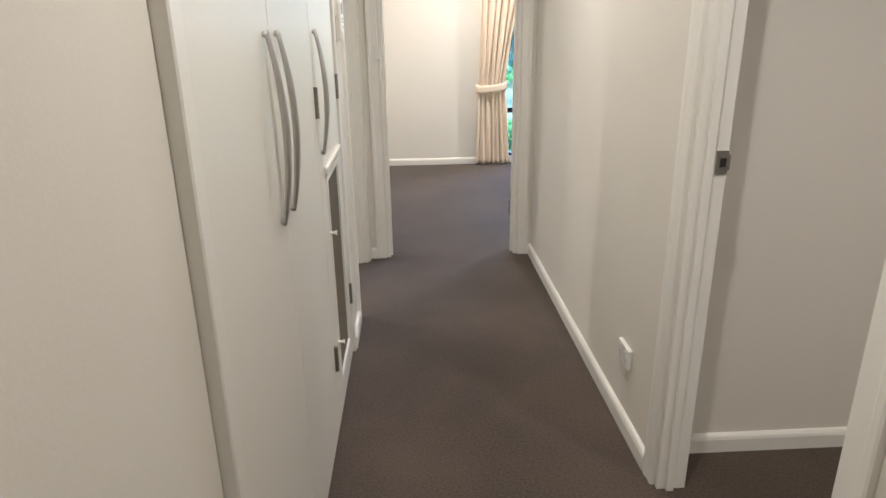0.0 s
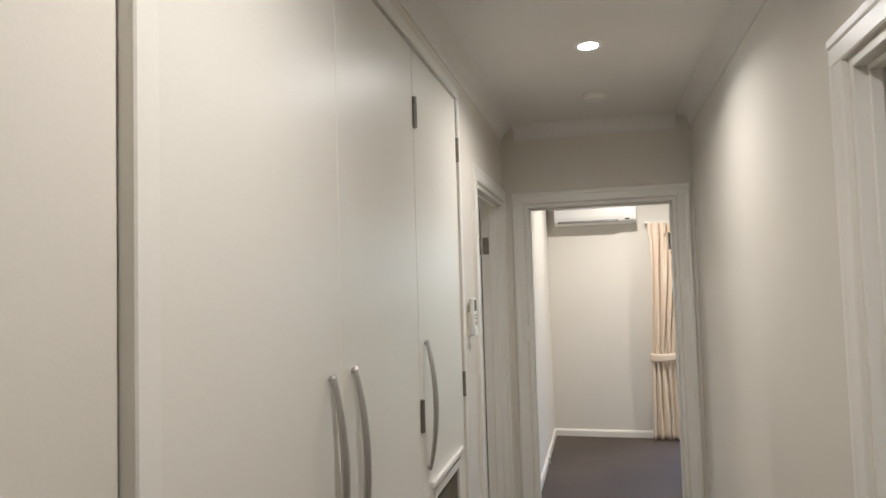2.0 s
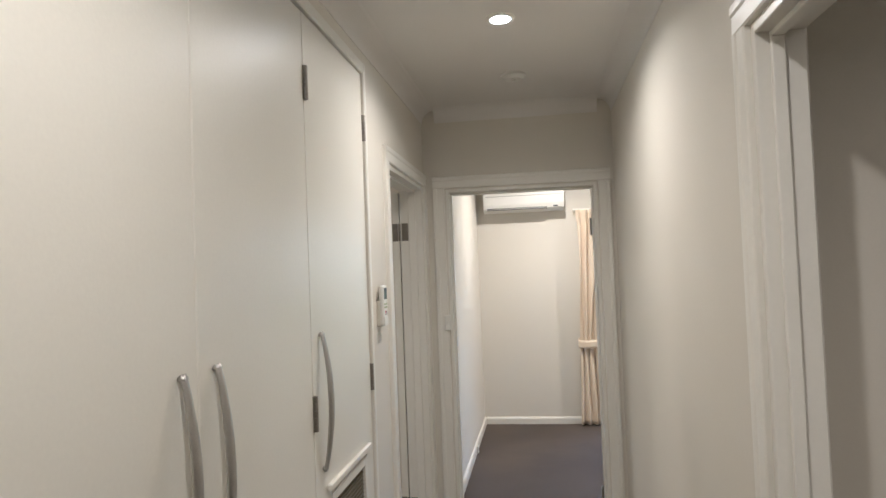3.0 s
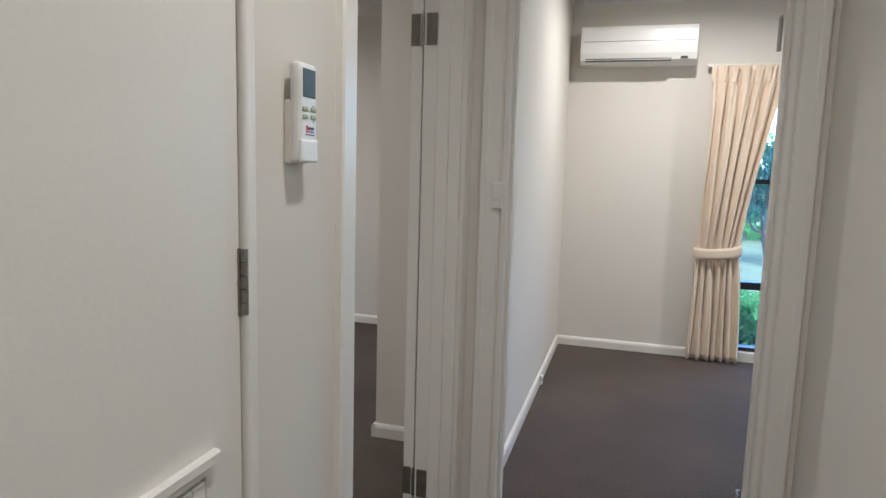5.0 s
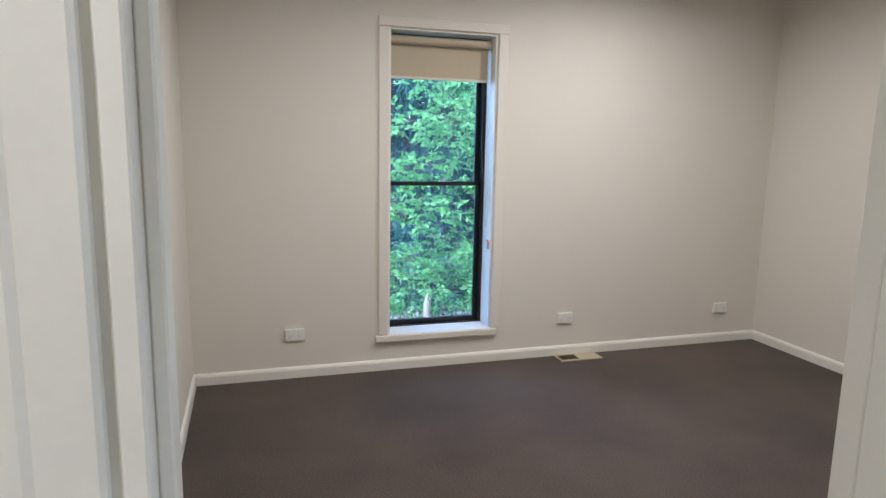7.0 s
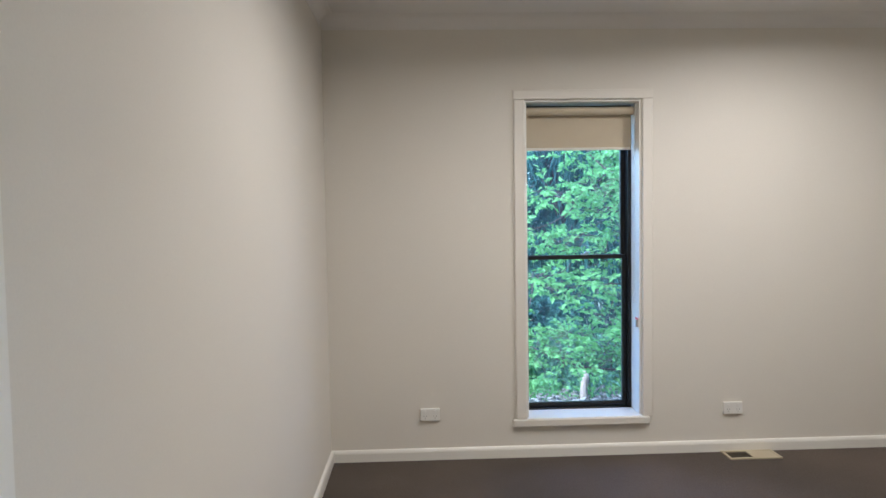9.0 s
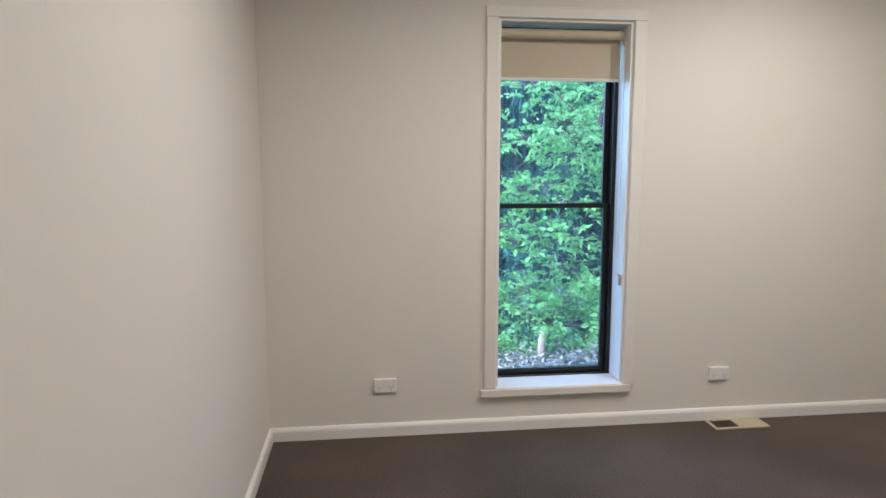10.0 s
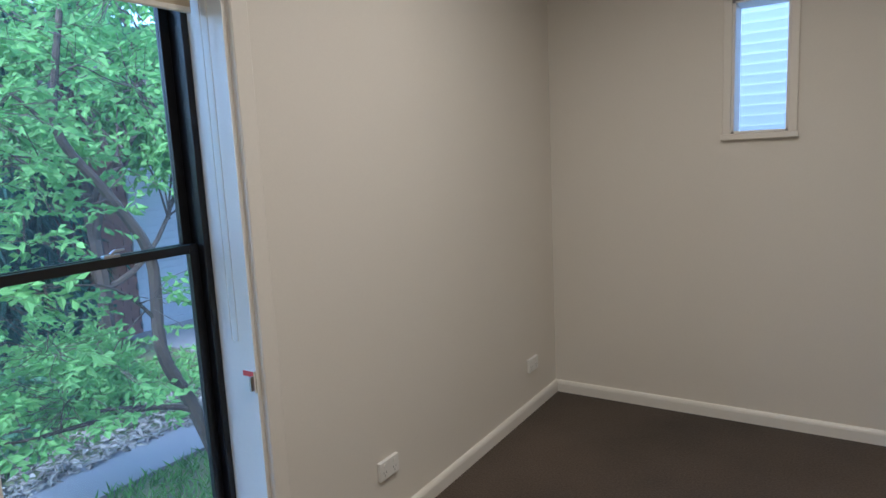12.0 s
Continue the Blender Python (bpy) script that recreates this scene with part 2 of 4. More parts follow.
wall("wall_bedroom_north", "y", 7.28, 7.50, -3.52, 0.028, BASE, ROOM_Z, [W2])
wall("wall_end_room_north", "y", 7.255, 7.50, 0.028, 4.1, BASE, ROOM_Z, [W3])
wall("wall_end_room_east", "x", 4.0, 4.1, 4.30, 7.255, BASE, ROOM_Z)
wall("wall_cupboard_back", "x", -0.75, -0.65, 1.05, 3.02, 0, HALL_Z)
wall("wall_cupboard_side", "y", 1.05, 1.15, -0.65, -0.115, 0, HALL_Z)
wall("wall_cupboard_head", "x", -0.115, 0.0, 1.15, 3.042, 2.375, HALL_Z)

solid("ceiling_hall", B(-0.75, 3.1, -2.15, 3.02, HALL_Z, HALL_Z + 0.1), CEIL, "flat white painted plaster ceiling", "ceiling", kind="structure")
solid("ceiling_hall_end", B(0.0, 1.06, 3.02, 4.30, HALL_Z, HALL_Z + 0.1), CEIL, "flat white painted plaster ceiling", "ceiling", kind="structure")
solid("ceiling_bedroom", B(-3.9, 0.028, 3.02, 7.6, ROOM_Z, ROOM_Z + 0.1), CEIL, "flat white painted plaster ceiling", "ceiling", kind="structure")
solid("ceiling_end_room", B(0.028, 4.2, 4.30, 7.6, ROOM_Z, ROOM_Z + 0.1), CEIL, "flat white painted plaster ceiling", "ceiling", kind="structure")
solid("roof", B(-3.9, 4.2, -2.3, 7.6, ROOM_Z + 0.12, ROOM_Z + 0.3), ROOF, "dark tiled roof of the house", "roof", kind="structure")

COVE = [(0, 0), (0.003, 0.0)] + [(0.075 - 0.072 * math.cos(a * 0.12), 0.072 * math.sin(a * 0.12)) for a in range(1, 13)] + [(0.075, 0.075), (0, 0.075)]


def cornice(start, along, length, out):
    solid("trim_cornice", prism(bmesh.new(), COVE, start, along, length, out), CEIL, "white cove cornice under the ceiling", "cornice", kind="structure", smooth=False)


hz, rz = HALL_Z - 0.075, ROOM_Z - 0.075
cornice((0.0, 1.15, hz), (0, 1, 0), 3.15, (1, 0, 0))
cornice((-0.012, -2.05, hz), (0, 1, 0), 3.2, (1, 0, 0))
cornice((1.06, -2.05, hz), (0, 1, 0), 6.35, (-1, 0, 0))
cornice((0.075, 4.30, hz), (1, 0, 0), 0.91, (0, -1, 0))
cornice((-3.52, 3.14, rz), (0, 1, 0), 4.14, (1, 0, 0))
cornice((-3.445, 3.14, rz), (1, 0, 0), 3.25, (0, 1, 0))
cornice((-3.445, 7.28, rz), (1, 0, 0), 2.79, (0, -1, 0))
cornice((0.028, 4.42, rz), (0, 1, 0), 2.835, (1, 0, 0))
cornice((0.103, 7.255, rz), (1, 0, 0), 3.8, (0, -1, 0))

SKIRT = [(0, 0), (0.018, 0), (0.018, 0.05), (0.015, 0.060), (0.010, 0.067), (0.004, 0.070), (0, 0.070)]


def skirting(start, along, length, out):
    solid("baseboard", prism(bmesh.new(), SKIRT, start, along, length, out), TRIM, "white gloss skirting board with rounded top", "skirting board", kind="structure")


skirting((1.06, -2.05, 0), (0, 1, 0), 3.15, (-1, 0, 0))
skirting((1.06, 2.095, 0), (0, 1, 0), 2.205, (-1, 0, 0))
skirting((1.019, 4.30, 0), (1, 0, 0), 0.023, (0, -1, 0))
skirting((0.002, 4.30, 0), (1, 0, 0), 0.060, (0, -1, 0))
skirting((-0.012, -2.05, 0), (0, 1, 0), 3.18, (1, 0, 0))
skirting((0.0, 3.043, 0), (0, 1, 0), 0.277, (1, 0, 0))
skirting((-3.52, 3.14, 0), (0, 1, 0), 4.14, (1, 0, 0))
skirting((-3.502, 3.14, 0), (1, 0, 0), 3.38, (0, 1, 0))
skirting((-3.502, 7.28, 0), (1, 0, 0), 2.857, (0, -1, 0))
skirting((-0.645, 5.112, 0), (0, 1, 0), 2.168, (-1, 0, 0))
skirting((-0.645, 5.13, 0), (1, 0, 0), 0.53, (0, -1, 0))
skirting((0.028, 4.42, 0), (0, 1, 0), 2.835, (1, 0, 0))
skirting((0.046, 7.255, 0), (1, 0, 0), 1.174, (0, -1, 0))
skirting((1.15, 2.19, 0), (1, 0, 0), 1.85, (0, -1, 0))
skirting((3.0, -2.05, 0), (0, 1, 0), 4.2, (-1, 0, 0))

# architrave: a flat band with a raised outer bead and a rounded inner edge
ARCH = [(0, 0), (0.011, 0), (0.0145, 0.004), (0.0145, 0.040), (0.0175, 0.046), (0.0175, 0.062), (0.014, 0.067), (0, 0.067)]


def architrave(parent, axis, face, out, a0, a1, top):
    """Casing round a doorway on the wall plane axis = face; out is the side it stands proud on."""
    def P(a, z):
        return (face, a, z) if axis == "x" else (a, face, z)
    o = (out, 0, 0) if axis == "x" else (0, out, 0)
    h = (0, 1, 0) if axis == "x" else (1, 0, 0)
    n = tuple(-v for v in h)
    part("architrave", prism(bmesh.new(), ARCH, P(a0 - 0.006, 0), (0, 0, 1), top + 0.006, o, n), TRIM, parent)
    part("architrave", prism(bmesh.new(), ARCH, P(a1 + 0.006, 0), (0, 0, 1), top + 0.006, o, h), TRIM, parent)
    part("architrave", prism(bmesh.new(), ARCH, P(a0 - 0.073, top + 0.006), h, a1 - a0 + 0.146, o, (0, 0, 1)), TRIM, parent)


def door_lining(parent, axis, f0, f1, a0, a1, top, stop):
    def K(p, q, r, s, z0, z1):
        return B(p, q, r, s, z0, z1, bev=0.002) if axis == "x" else B(r, s, p, q, z0, z1, bev=0.002)
    part("jamb", K(f0 - 0.002, f1 + 0.002, a0, a0 + 0.018, 0, top), TRIM, parent)
    part("jamb", K(f0 - 0.002, f1 + 0.002, a1 - 0.018, a1, 0, top), TRIM, parent)
    part("door_head", K(f0 - 0.002, f1 + 0.002, a0 + 0.018, a1 - 0.018, top - 0.018, top), TRIM, parent)
    s0, s1 = stop
    part("door_stop", K(s0, s1, a0 + 0.018, a0 + 0.030, 0, top - 0.018), TRIM, parent)
    part("door_stop", K(s0, s1, a1 - 0.030, a1 - 0.018, 0, top - 0.018), TRIM, parent)
    part("door_stop", K(s0, s1, a0 + 0.030, a1 - 0.030, top - 0.030, top - 0.018), TRIM, parent)


def hinge_mesh(axis_xy, plates, z):
    """A butt hinge: a knuckle on its axis and flat plates (x0, x1, y0, y1)."""
    bm = bmesh.new()
    for k in range(5):
        cylinder(bm, (*axis_xy, z + (k - 2) * 0.0195), (0, 0, 1), 0.0065, 0.0185, 10)
    for x0, x1, y0, y1 in plates:
        box(bm, x0, x1, y0, y1, z - 0.049, z + 0.049)
        for dz in (-0.032, 0.0, 0.032):
            c = ((x0 + x1) / 2, (y0 + y1) / 2, z + dz)
            cylinder(bm, c, (1, 0, 0) if x1 - x0 < y1 - y0 else (0, 1, 0), 0.004, min(x1 - x0, y1 - y0) + 0.002, 8)
    return bm


door_1 = thing("door_1", (0.0, 3.8, 0), "white painted doorway with the door folded back into the bedroom", "doorway", kind="structure")
architrave(door_1, "x", 0.0, 1, D1[0], D1[1], D1[3])
architrave(door_1, "x", -0.115, -1, D1[0], D1[1], D1[3])
door_lining(door_1, "x", -0.124, 0.0, D1[0], D1[1], D1[3], (-0.076, -0.035))
leaf = part("door_leaf", B(-0.170, -0.1335, 4.219, 5.01, 0.012, 2.03, bev=0.002), TRIM, door_1, "flat white painted door, opened right back")
for z in (0.289, 1.805):
    part("hinge", hinge_mesh((-0.1300, 4.2125), [(-0.172, -0.142, 4.2160, 4.2188), (-0.117, -0.082, 4.2065, 4.2098)], z), HINGE, door_1, "worn steel butt hinge")

door_2 = thing("door_2", (0.54, 4.36, 0), "white painted doorway into the end room", "doorway", kind="structure")
architrave(door_2, "y", 4.30, -1, D2[0], D2[1], D2[3])
architrave(door_2, "y", 4.42, 1, D2[0], D2[1], D2[3])
door_lining(door_2, "y", 4.30, 4.42, D2[0], D2[1], D2[3], (4.335, 4.376))
for z in (0.29, 1.80):
    part("hinge", hinge_mesh((0.935, 4.429), [(0.9275, 0.9305, 4.385, 4.424)], z), HINGE, door_2, "worn steel butt hinge")

door_3 = thing("door_3", (1.11, 1.6, 0), "white painted doorway into a side room", "doorway", kind="structure")
architrave(door_3, "x", 1.06, -1, D3[0], D3[1], D3[3])
architrave(door_3, "x", 1.15, 1, D3[0], D3[1], D3[3])
door_lining(door_3, "x", 1.06, 1.15, D3[0], D3[1], D3[3], (1.085, 1.110))
bm = B(1.118, 1.150, 1.9965, 1.9998, 1.038, 1.102)
box(bm, 1.149, 1.157, 1.9965, 2.003, 1.048, 1.092, bev=0.001)
plate = part("strike_plate", bm, STEEL, door_3, "satin steel strike plate")
# no hole is cut: a dark plate paints its shade
part("latch_hole_shade", B(1.128, 1.145, 1.9950, 1.9963, 1.058, 1.082), HOLE_SHADE, plate)

# ---- built-in hall cupboards ----
cup = thing("linen_cupboard", (0.0, 2.1, 0), "white painted full-height built-in hall cupboard", "cupboard")
TOPZ = 2.335
part("side_trim", B(-0.10, 0.013, 1.180, 1.225, 0, 2.375, bev=0.003), TRIM, cup)
part("side_trim", B(-0.10, 0.013, 3.014, 3.041, 0, 2.375, bev=0.006, seg=3), TRIM, cup)
part("head_trim", B(-0.10, 0.013, 1.206, 3.013, TOPZ, 2.374, bev=0.004), TRIM, cup)
part("mullion_trim", B(-0.10, -0.024, 2.385, 2.435, 0.0, TOPZ - 0.001), DOOR, cup)
part("plinth", B(-0.10, -0.026, 1.206, 3.013, 0, 0.03), DOOR, cup)


def bow_handle(y, z0, z1, r=0.007):
    """A curved steel pull, thin at its ends and bowed out from the door."""
    pts, rad = [], []
    for k in range(25):
        u = k / 24
        s = math.sin(math.pi * u)
        pts.append((0.006 + 0.024 * s ** 0.8, y, z1 + (z0 - z1) * u))
        rad.append(r * (0.75 + 0.45 * s))
    bm = tube(bmesh.new(), pts, rad, 10)
    for z in (z0 + 0.008, z1 - 0.008):
        cylinder(bm, (0.006, y, z), (1, 0, 0), 0.0055, 0.014, 12)
    bmesh.ops.scale(bm, vec=(1, 1.5, 1), space=Matrix.Translation((0, -y, 0)), verts=bm.verts)
    return bm


gap = 0.003
bay = {}
for y0, y1, hy in ((1.227, 1.812, 1.750), (1.812, 2.407, 1.872)):
    d = part("cupboard_door", B(-0.022, 0.0, y0 + gap / 2, y1 - gap / 2, 0.012, TOPZ - 0.004, bev=0.0022), DOOR, cup, "flat white painted cupboard door")
    part("handle", bow_handle(hy, 1.005, 1.425), STEEL, d, "bowed brushed steel handle", smooth=True)
    bay[y0] = d
# the third door has a vent opening low down
GY0, GY1, GZ0, GZ1 = 2.535, 2.928, 0.10, 0.948
bm = holed(bmesh.new(), "x", -0.022, 0.0, 2.4085, 3.0115, 0.012, TOPZ - 0.004, [(GY0, GY1, GZ0, GZ1)])
door = part("cupboard_door", bm, DOOR, cup, "flat white cupboard door with a vent grille below")
part("handle", bow_handle(2.474, 1.03, 1.425), STEEL, door, "bowed brushed steel handle", smooth=True)
part("ledge", B(0.0, 0.014, 2.495, 2.946, 0.964, 0.984, bev=0.004), TRIM, door, "white timber moulding over the vent")
fr = bmesh.new()
box(fr, -0.014, 0.003, GY0 + 0.004, GY0 + 0.032, GZ0 + 0.004, GZ1 - 0.004, bev=0.002)
box(fr, -0.014, 0.003, GY1 - 0.032, GY1 - 0.004, GZ0 + 0.004, GZ1 - 0.004, bev=0.002)
box(fr, -0.014, 0.003, GY0 + 0.032, GY1 - 0.032, GZ1 - 0.032, GZ1 - 0.004, bev=0.002)
box(fr, -0.014, 0.003, GY0 + 0.032, GY1 - 0.032, GZ0 + 0.004, GZ0 + 0.032, bev=0.002)
frame_part = part("vent_frame", fr, TRIM, door)
gr = bmesh.new()
ny, nz = 26, 56
for k in range(ny):
    y = GY0 + 0.034 + (GY1 - GY0 - 0.068) * (k + 0.5) / ny
    box(gr, -0.017, -0.006, y - 0.0018, y + 0.0018, GZ0 + 0.03, GZ1 - 0.03)
for k in range(nz):
    z = GZ0 + 0.034 + (GZ1 - GZ0 - 0.068) * (k + 0.5) / nz
    box(gr, -0.0165, -0.0055, GY0 + 0.03, GY1 - 0.03, z - 0.0018, z + 0.0018)
part("grille", gr, GRILLE, door, "bronze coloured egg-crate grille")
part("filter", B(-0.021, -0.018, GY0 + 0.001, GY1 - 0.001, GZ0 + 0.001, GZ1 - 0.001), GRILLE, door)
for z in (0.737, 0.304):
    bm = cylinder(bmesh.new(), (0.009, 2.53, z), (1, 0, 0), 0.005, 0.020, 14)
    cylinder(bm, (0.021, 2.53, z), (1, 0, 0), 0.006, 0.008, 14, 0.010)
    part("catch", bm, PLASTIC, door, "small white plastic turn catch", smooth=False)
for y, owner in ((2.4075, bay[1.812]), (3.0125, door)):
    for z in (0.296, 1.205, 2.128):
        part("hinge", hinge_mesh((0.006, y + 0.002), [(0.0, 0.003, y - 0.005, y + 0.001), (0.0, 0.003, y + 0.003, y + 0.009)], z), HINGE, owner, "worn steel hinge")


# ---- small fixtures ----
def power_outlet(loc, turn, label):
    """A double power outlet, its back at the origin and its face along +x."""
    t = thing("power_outlet", (0, 0, 0), label, "power outlet", "power outlets")
    plate = part("plate", B(0, 0.016, -0.0585, 0.0585, -0.037, 0.037, bev=0.003, seg=2), PLASTIC, t)
    for s in (-1, 1):
        part("rocker", B(0.015, 0.019, s * 0.030 - 0.006, s * 0.030 + 0.006, 0.012, 0.027, bev=0.001), PLASTIC, t)
        # raised grey blocks paint the shade of the pin holes
        pins = bmesh.new()
        box(pins, 0.0155, 0.0166, s * 0.030 - 0.009, s * 0.030 - 0.006, -0.012, -0.003)
        box(pins, 0.0155, 0.0166, s * 0.030 + 0.006, s * 0.030 + 0.009, -0.012, -0.003)
        box(pins, 0.0155, 0.0166, s * 0.030 - 0.0015, s * 0.030 + 0.0015, -0.025, -0.015)
        part("pin_slot_shade", pins, SLOT_SHADE, t)
    t.matrix_basis = pose(*loc, 0, 0, turn)
    return t


outlet = power_outlet((-3.52, 3.742, 0.279), 0, "white plastic double power outlet above the skirting")
for y in (5.613, 6.938):
    copy_thing(outlet, pose(-3.52, y, 0.272))
copy_thing(outlet, pose(1.06, 2.372, 0.294, 0, 0, 180))
fo = thing("phone_socket", (0.046, 6.2, 0.07), "small white socket on the skirting board", "socket")
part("plate", B(0.046, 0.062, 6.17, 6.23, 0.012, 0.070, bev=0.003), PLASTIC, fo)
part("jack", B(0.062, 0.0635, 6.19, 6.21, 0.03, 0.05), DARKPL, fo)

sw = thing("light_switch", (0.118, 4.30, 1.29), "narrow white plastic light switch on the door casing", "light switch")
part("plate", B(0.0975, 0.132, 4.272, 4.285, 1.245, 1.330, bev=0.003), PLASTIC, sw)
part("rocker", B(0.108, 0.121, 4.268, 4.273, 1.277, 1.299, bev=0.0015), PLASTIC, sw)

# air conditioner remote in its wall cradle
rem = thing("remote_control", (0.0, 3.1635, 1.3713), "cream air conditioner remote in a wall cradle", "remote control")
part("cradle", B(0.0, 0.014, 3.1355, 3.1915, 1.3758, 1.4770, bev=0.004, seg=2), CREAMPL, rem)
RY0, RY1, RX0, RX1 = 3.1345, 3.1925, 0.010, 0.030
body = part("body", B(RX0, RX1, RY0, RY1, 1.3780, 1.5360, bev=0.008, seg=3), PLASTIC, rem, smooth=False)
part("cover", B(RX1 - 0.004, RX1 + 0.0025, RY0 + 0.001, RY1 - 0.001, 1.3786, 1.4153, bev=0.003, seg=2), PLASTIC, rem)
part("screen", B(RX1 - 0.001, RX1 + 0.0012, RY0 + 0.010, RY1 - 0.008, 1.4815, 1.5260, bev=0.0008), LCD, rem, "dark green display")
for y in (3.1505, 3.1775):
    for z in (1.4629, 1.4507):
        part("button", B(RX1 - 0.001, RX1 + 0.0022, y - 0.0085, y + 0.0085, z - 0.0036, z + 0.0036, bev=0.002, seg=2), GREENBTN, rem, "pale green button")
for z, sgn in ((1.4688, 1), (1.4448, -1)):
    tri = bmesh.new()
    vs = [tri.verts.new((RX1 + 0.0005, 3.1775 + a, z + b * sgn)) for a, b in ((-0.0035, -0.001), (0.0035, -0.001), (0, 0.0018))]
    f = tri.faces.new(vs)
    bmesh.ops.extrude_face_region(tri, geom=[f])
    part("arrow", tri, DARKPL, rem)
part("print", B(RX1, RX1 + 0.0006, 3.1545, 3.1605, 1.4296, 1.4374), RED, rem, "red printed mark")
part("print", B(RX1, RX1 + 0.0006, 3.1615, 3.1795, 1.4308, 1.4352), DARKPL, rem, "dark printed bar")
part("print", B(RX1, RX1 + 0.0006, 3.1545, 3.1675, 1.4263, 1.4289), RED, rem, "red printed bar")
part("print", B(RX1, RX1 + 0.0006, 3.1675, 3.1795, 1.4263, 1.4289), BLUE, rem, "blue printed bar")
part("print", B(RX1, RX1 + 0.0006, 3.1525, 3.1815, 1.4219, 1.4237), DARKPL, rem, "thin printed line")

# downlights; the added fill lamps get the same ring and lens
for k, (lx, ly, lz, watts) in enumerate(LAMPS):
    t = thing("downlight", (lx, ly, lz), "round recessed white ceiling downlight, switched on, some added as unseen fill", "downlight", "downlights")
    ring = bmesh.new()
    prof = [(0.038, 0.0), (0.036, -0.006), (0.046, -0.008), (0.052, -0.004), (0.054, 0.0)]
    vv = [[ring.verts.new((lx + r * math.cos(a), ly + r * math.sin(a), lz + z)) for r, z in prof] for a in [i * math.pi / 16 for i in range(32)]]
    for i in range(32):
        for j in range(4):
            ring.faces.new((vv[i][j], vv[i][j + 1], vv[(i + 1) % 32][j + 1], vv[(i + 1) % 32][j]))
    part("ring", ring, TRIM, t)
    part("lens", cylinder(bmesh.new(), (lx, ly, lz - 0.0015), (0, 0, 1), 0.037, 0.003, 28), GLOW, t, "glowing lens")

# smoke alarm
sa = thing("smoke_alarm", (0.55, 3.74, HALL_Z), "round white smoke alarm on the ceiling", "smoke alarm")
part("base", cylinder(bmesh.new(), (0.55, 3.74, HALL_Z - 0.006), (0, 0, 1), 0.060, 0.012, 32), PLASTIC, sa)
part("cap", cylinder(bmesh.new(), (0.55, 3.74, HALL_Z - 0.018), (0, 0, 1), 0.040, 0.012, 32, 0.052), PLASTIC, sa)
part("button", cylinder(bmesh.new(), (0.55, 3.74, HALL_Z - 0.026), (0, 0, 1), 0.009, 0.005, 16), PLASTIC, sa)

# ---- bedroom window ----
win = thing("window_1", (-3.52, 4.69, 0.2), "tall black-framed double-hung window with white casing", "window", kind="structure")
wy0, wy1, wz0, wz1 = W1
CAS = [(0, 0), (0.014, 0), (0.018, 0.004), (0.018, 0.058), (0.014, 0.064), (0, 0.064)]
part("casing", prism(bmesh.new(), CAS, (-3.52, wy0 - 0.003, wz0 + 0.04), (0, 0, 1), wz1 - wz0 - 0.04, (1, 0, 0), (0, -1, 0)), CASING, win)
part("casing", prism(bmesh.new(), CAS, (-3.52, wy1 + 0.003, wz0 + 0.04), (0, 0, 1), wz1 - wz0 - 0.04, (1, 0, 0), (0, 1, 0)), CASING, win)
part("casing", prism(bmesh.new(), [(a, b * 0.9) for a, b in CAS], (-3.52, wy0 - 0.067, wz1 + 0.001), (0, 1, 0), wy1 - wy0 + 0.134, (1, 0, 0), (0, 0, 1)), CASING, win)
part("reveal", B(-3.67, -3.521, wy0, wy0 + 0.012, wz0 + 0.045, wz1), TRIM, win)
part("reveal", B(-3.67, -3.521, wy1 - 0.012, wy1, wz0 + 0.045, wz1), TRIM, win)
part("reveal", B(-3.67, -3.521, wy0 + 0.012, wy1 - 0.012, wz1 - 0.012, wz1), TRIM, win)
part("window_sill", B(-3.69, -3.496, wy0, wy1, wz0 + 0.004, wz0 + 0.042, bev=0.003), TRIM, win, "white painted sill board")
part("sill_apron", B(-3.519, -3.492, wy0 - 0.085, wy1 + 0.045, wz0 - 0.008, wz0 + 0.036, bev=0.004), CASING, win)
FX0, FX1 = -3.755, -3.672
for y0, y1 in ((wy0, wy0 + 0.028), (wy1 - 0.032, wy1)):
    part("window_frame", B(FX0, FX1, y0, y1, wz0 + 0.002, wz1 - 0.002, bev=0.002), BLACK, win)
part("window_frame", B(FX0, FX1, wy0 + 0.028, wy1 - 0.032, wz0 + 0.002, wz0 + 0.05, bev=0.002), BLACK, win)
part("window_frame", B(FX0, FX1, wy0 + 0.028, wy1 - 0.032, wz1 - 0.045, wz1 - 0.002, bev=0.002), BLACK, win)


def sash(x0, x1, z0, z1, st, rail_low, rail_top):
    y0, y1 = wy0 + 0.029, wy1 - 0.033
    bm = bmesh.new()
    box(bm, x0, x1, y0, y0 + st * 0.5, z0, z1, bev=0.0015)
    box(bm, x0, x1, y1 - st, y1, z0, z1, bev=0.0015)
    box(bm, x0, x1, y0 + st * 0.5, y1 - st, z0, z0 + rail_low, bev=0.0015)
    box(bm, x0, x1, y0 + st * 0.5, y1 - st, z1 - rail_top, z1, bev=0.0015)
    s = part("sash", bm, BLACK, win, "black aluminium sash")
    g = part("pane", B((x0 + x1) / 2 - 0.002, (x0 + x1) / 2 + 0.002, y0 + st * 0.5, y1 - st, z0 + rail_low, z1 - rail_top), GLASS, s)
    g.visible_shadow = False


sash(-3.750, -3.728, 1.195, 2.122, 0.030, 0.028, 0.02)
sash(-3.722, -3.700, 0.252, 1.222, 0.030, 0.028, 0.026)
bm = B(-3.712, -3.692, 4.72, 4.765, 1.222, 1.231, bev=0.002)
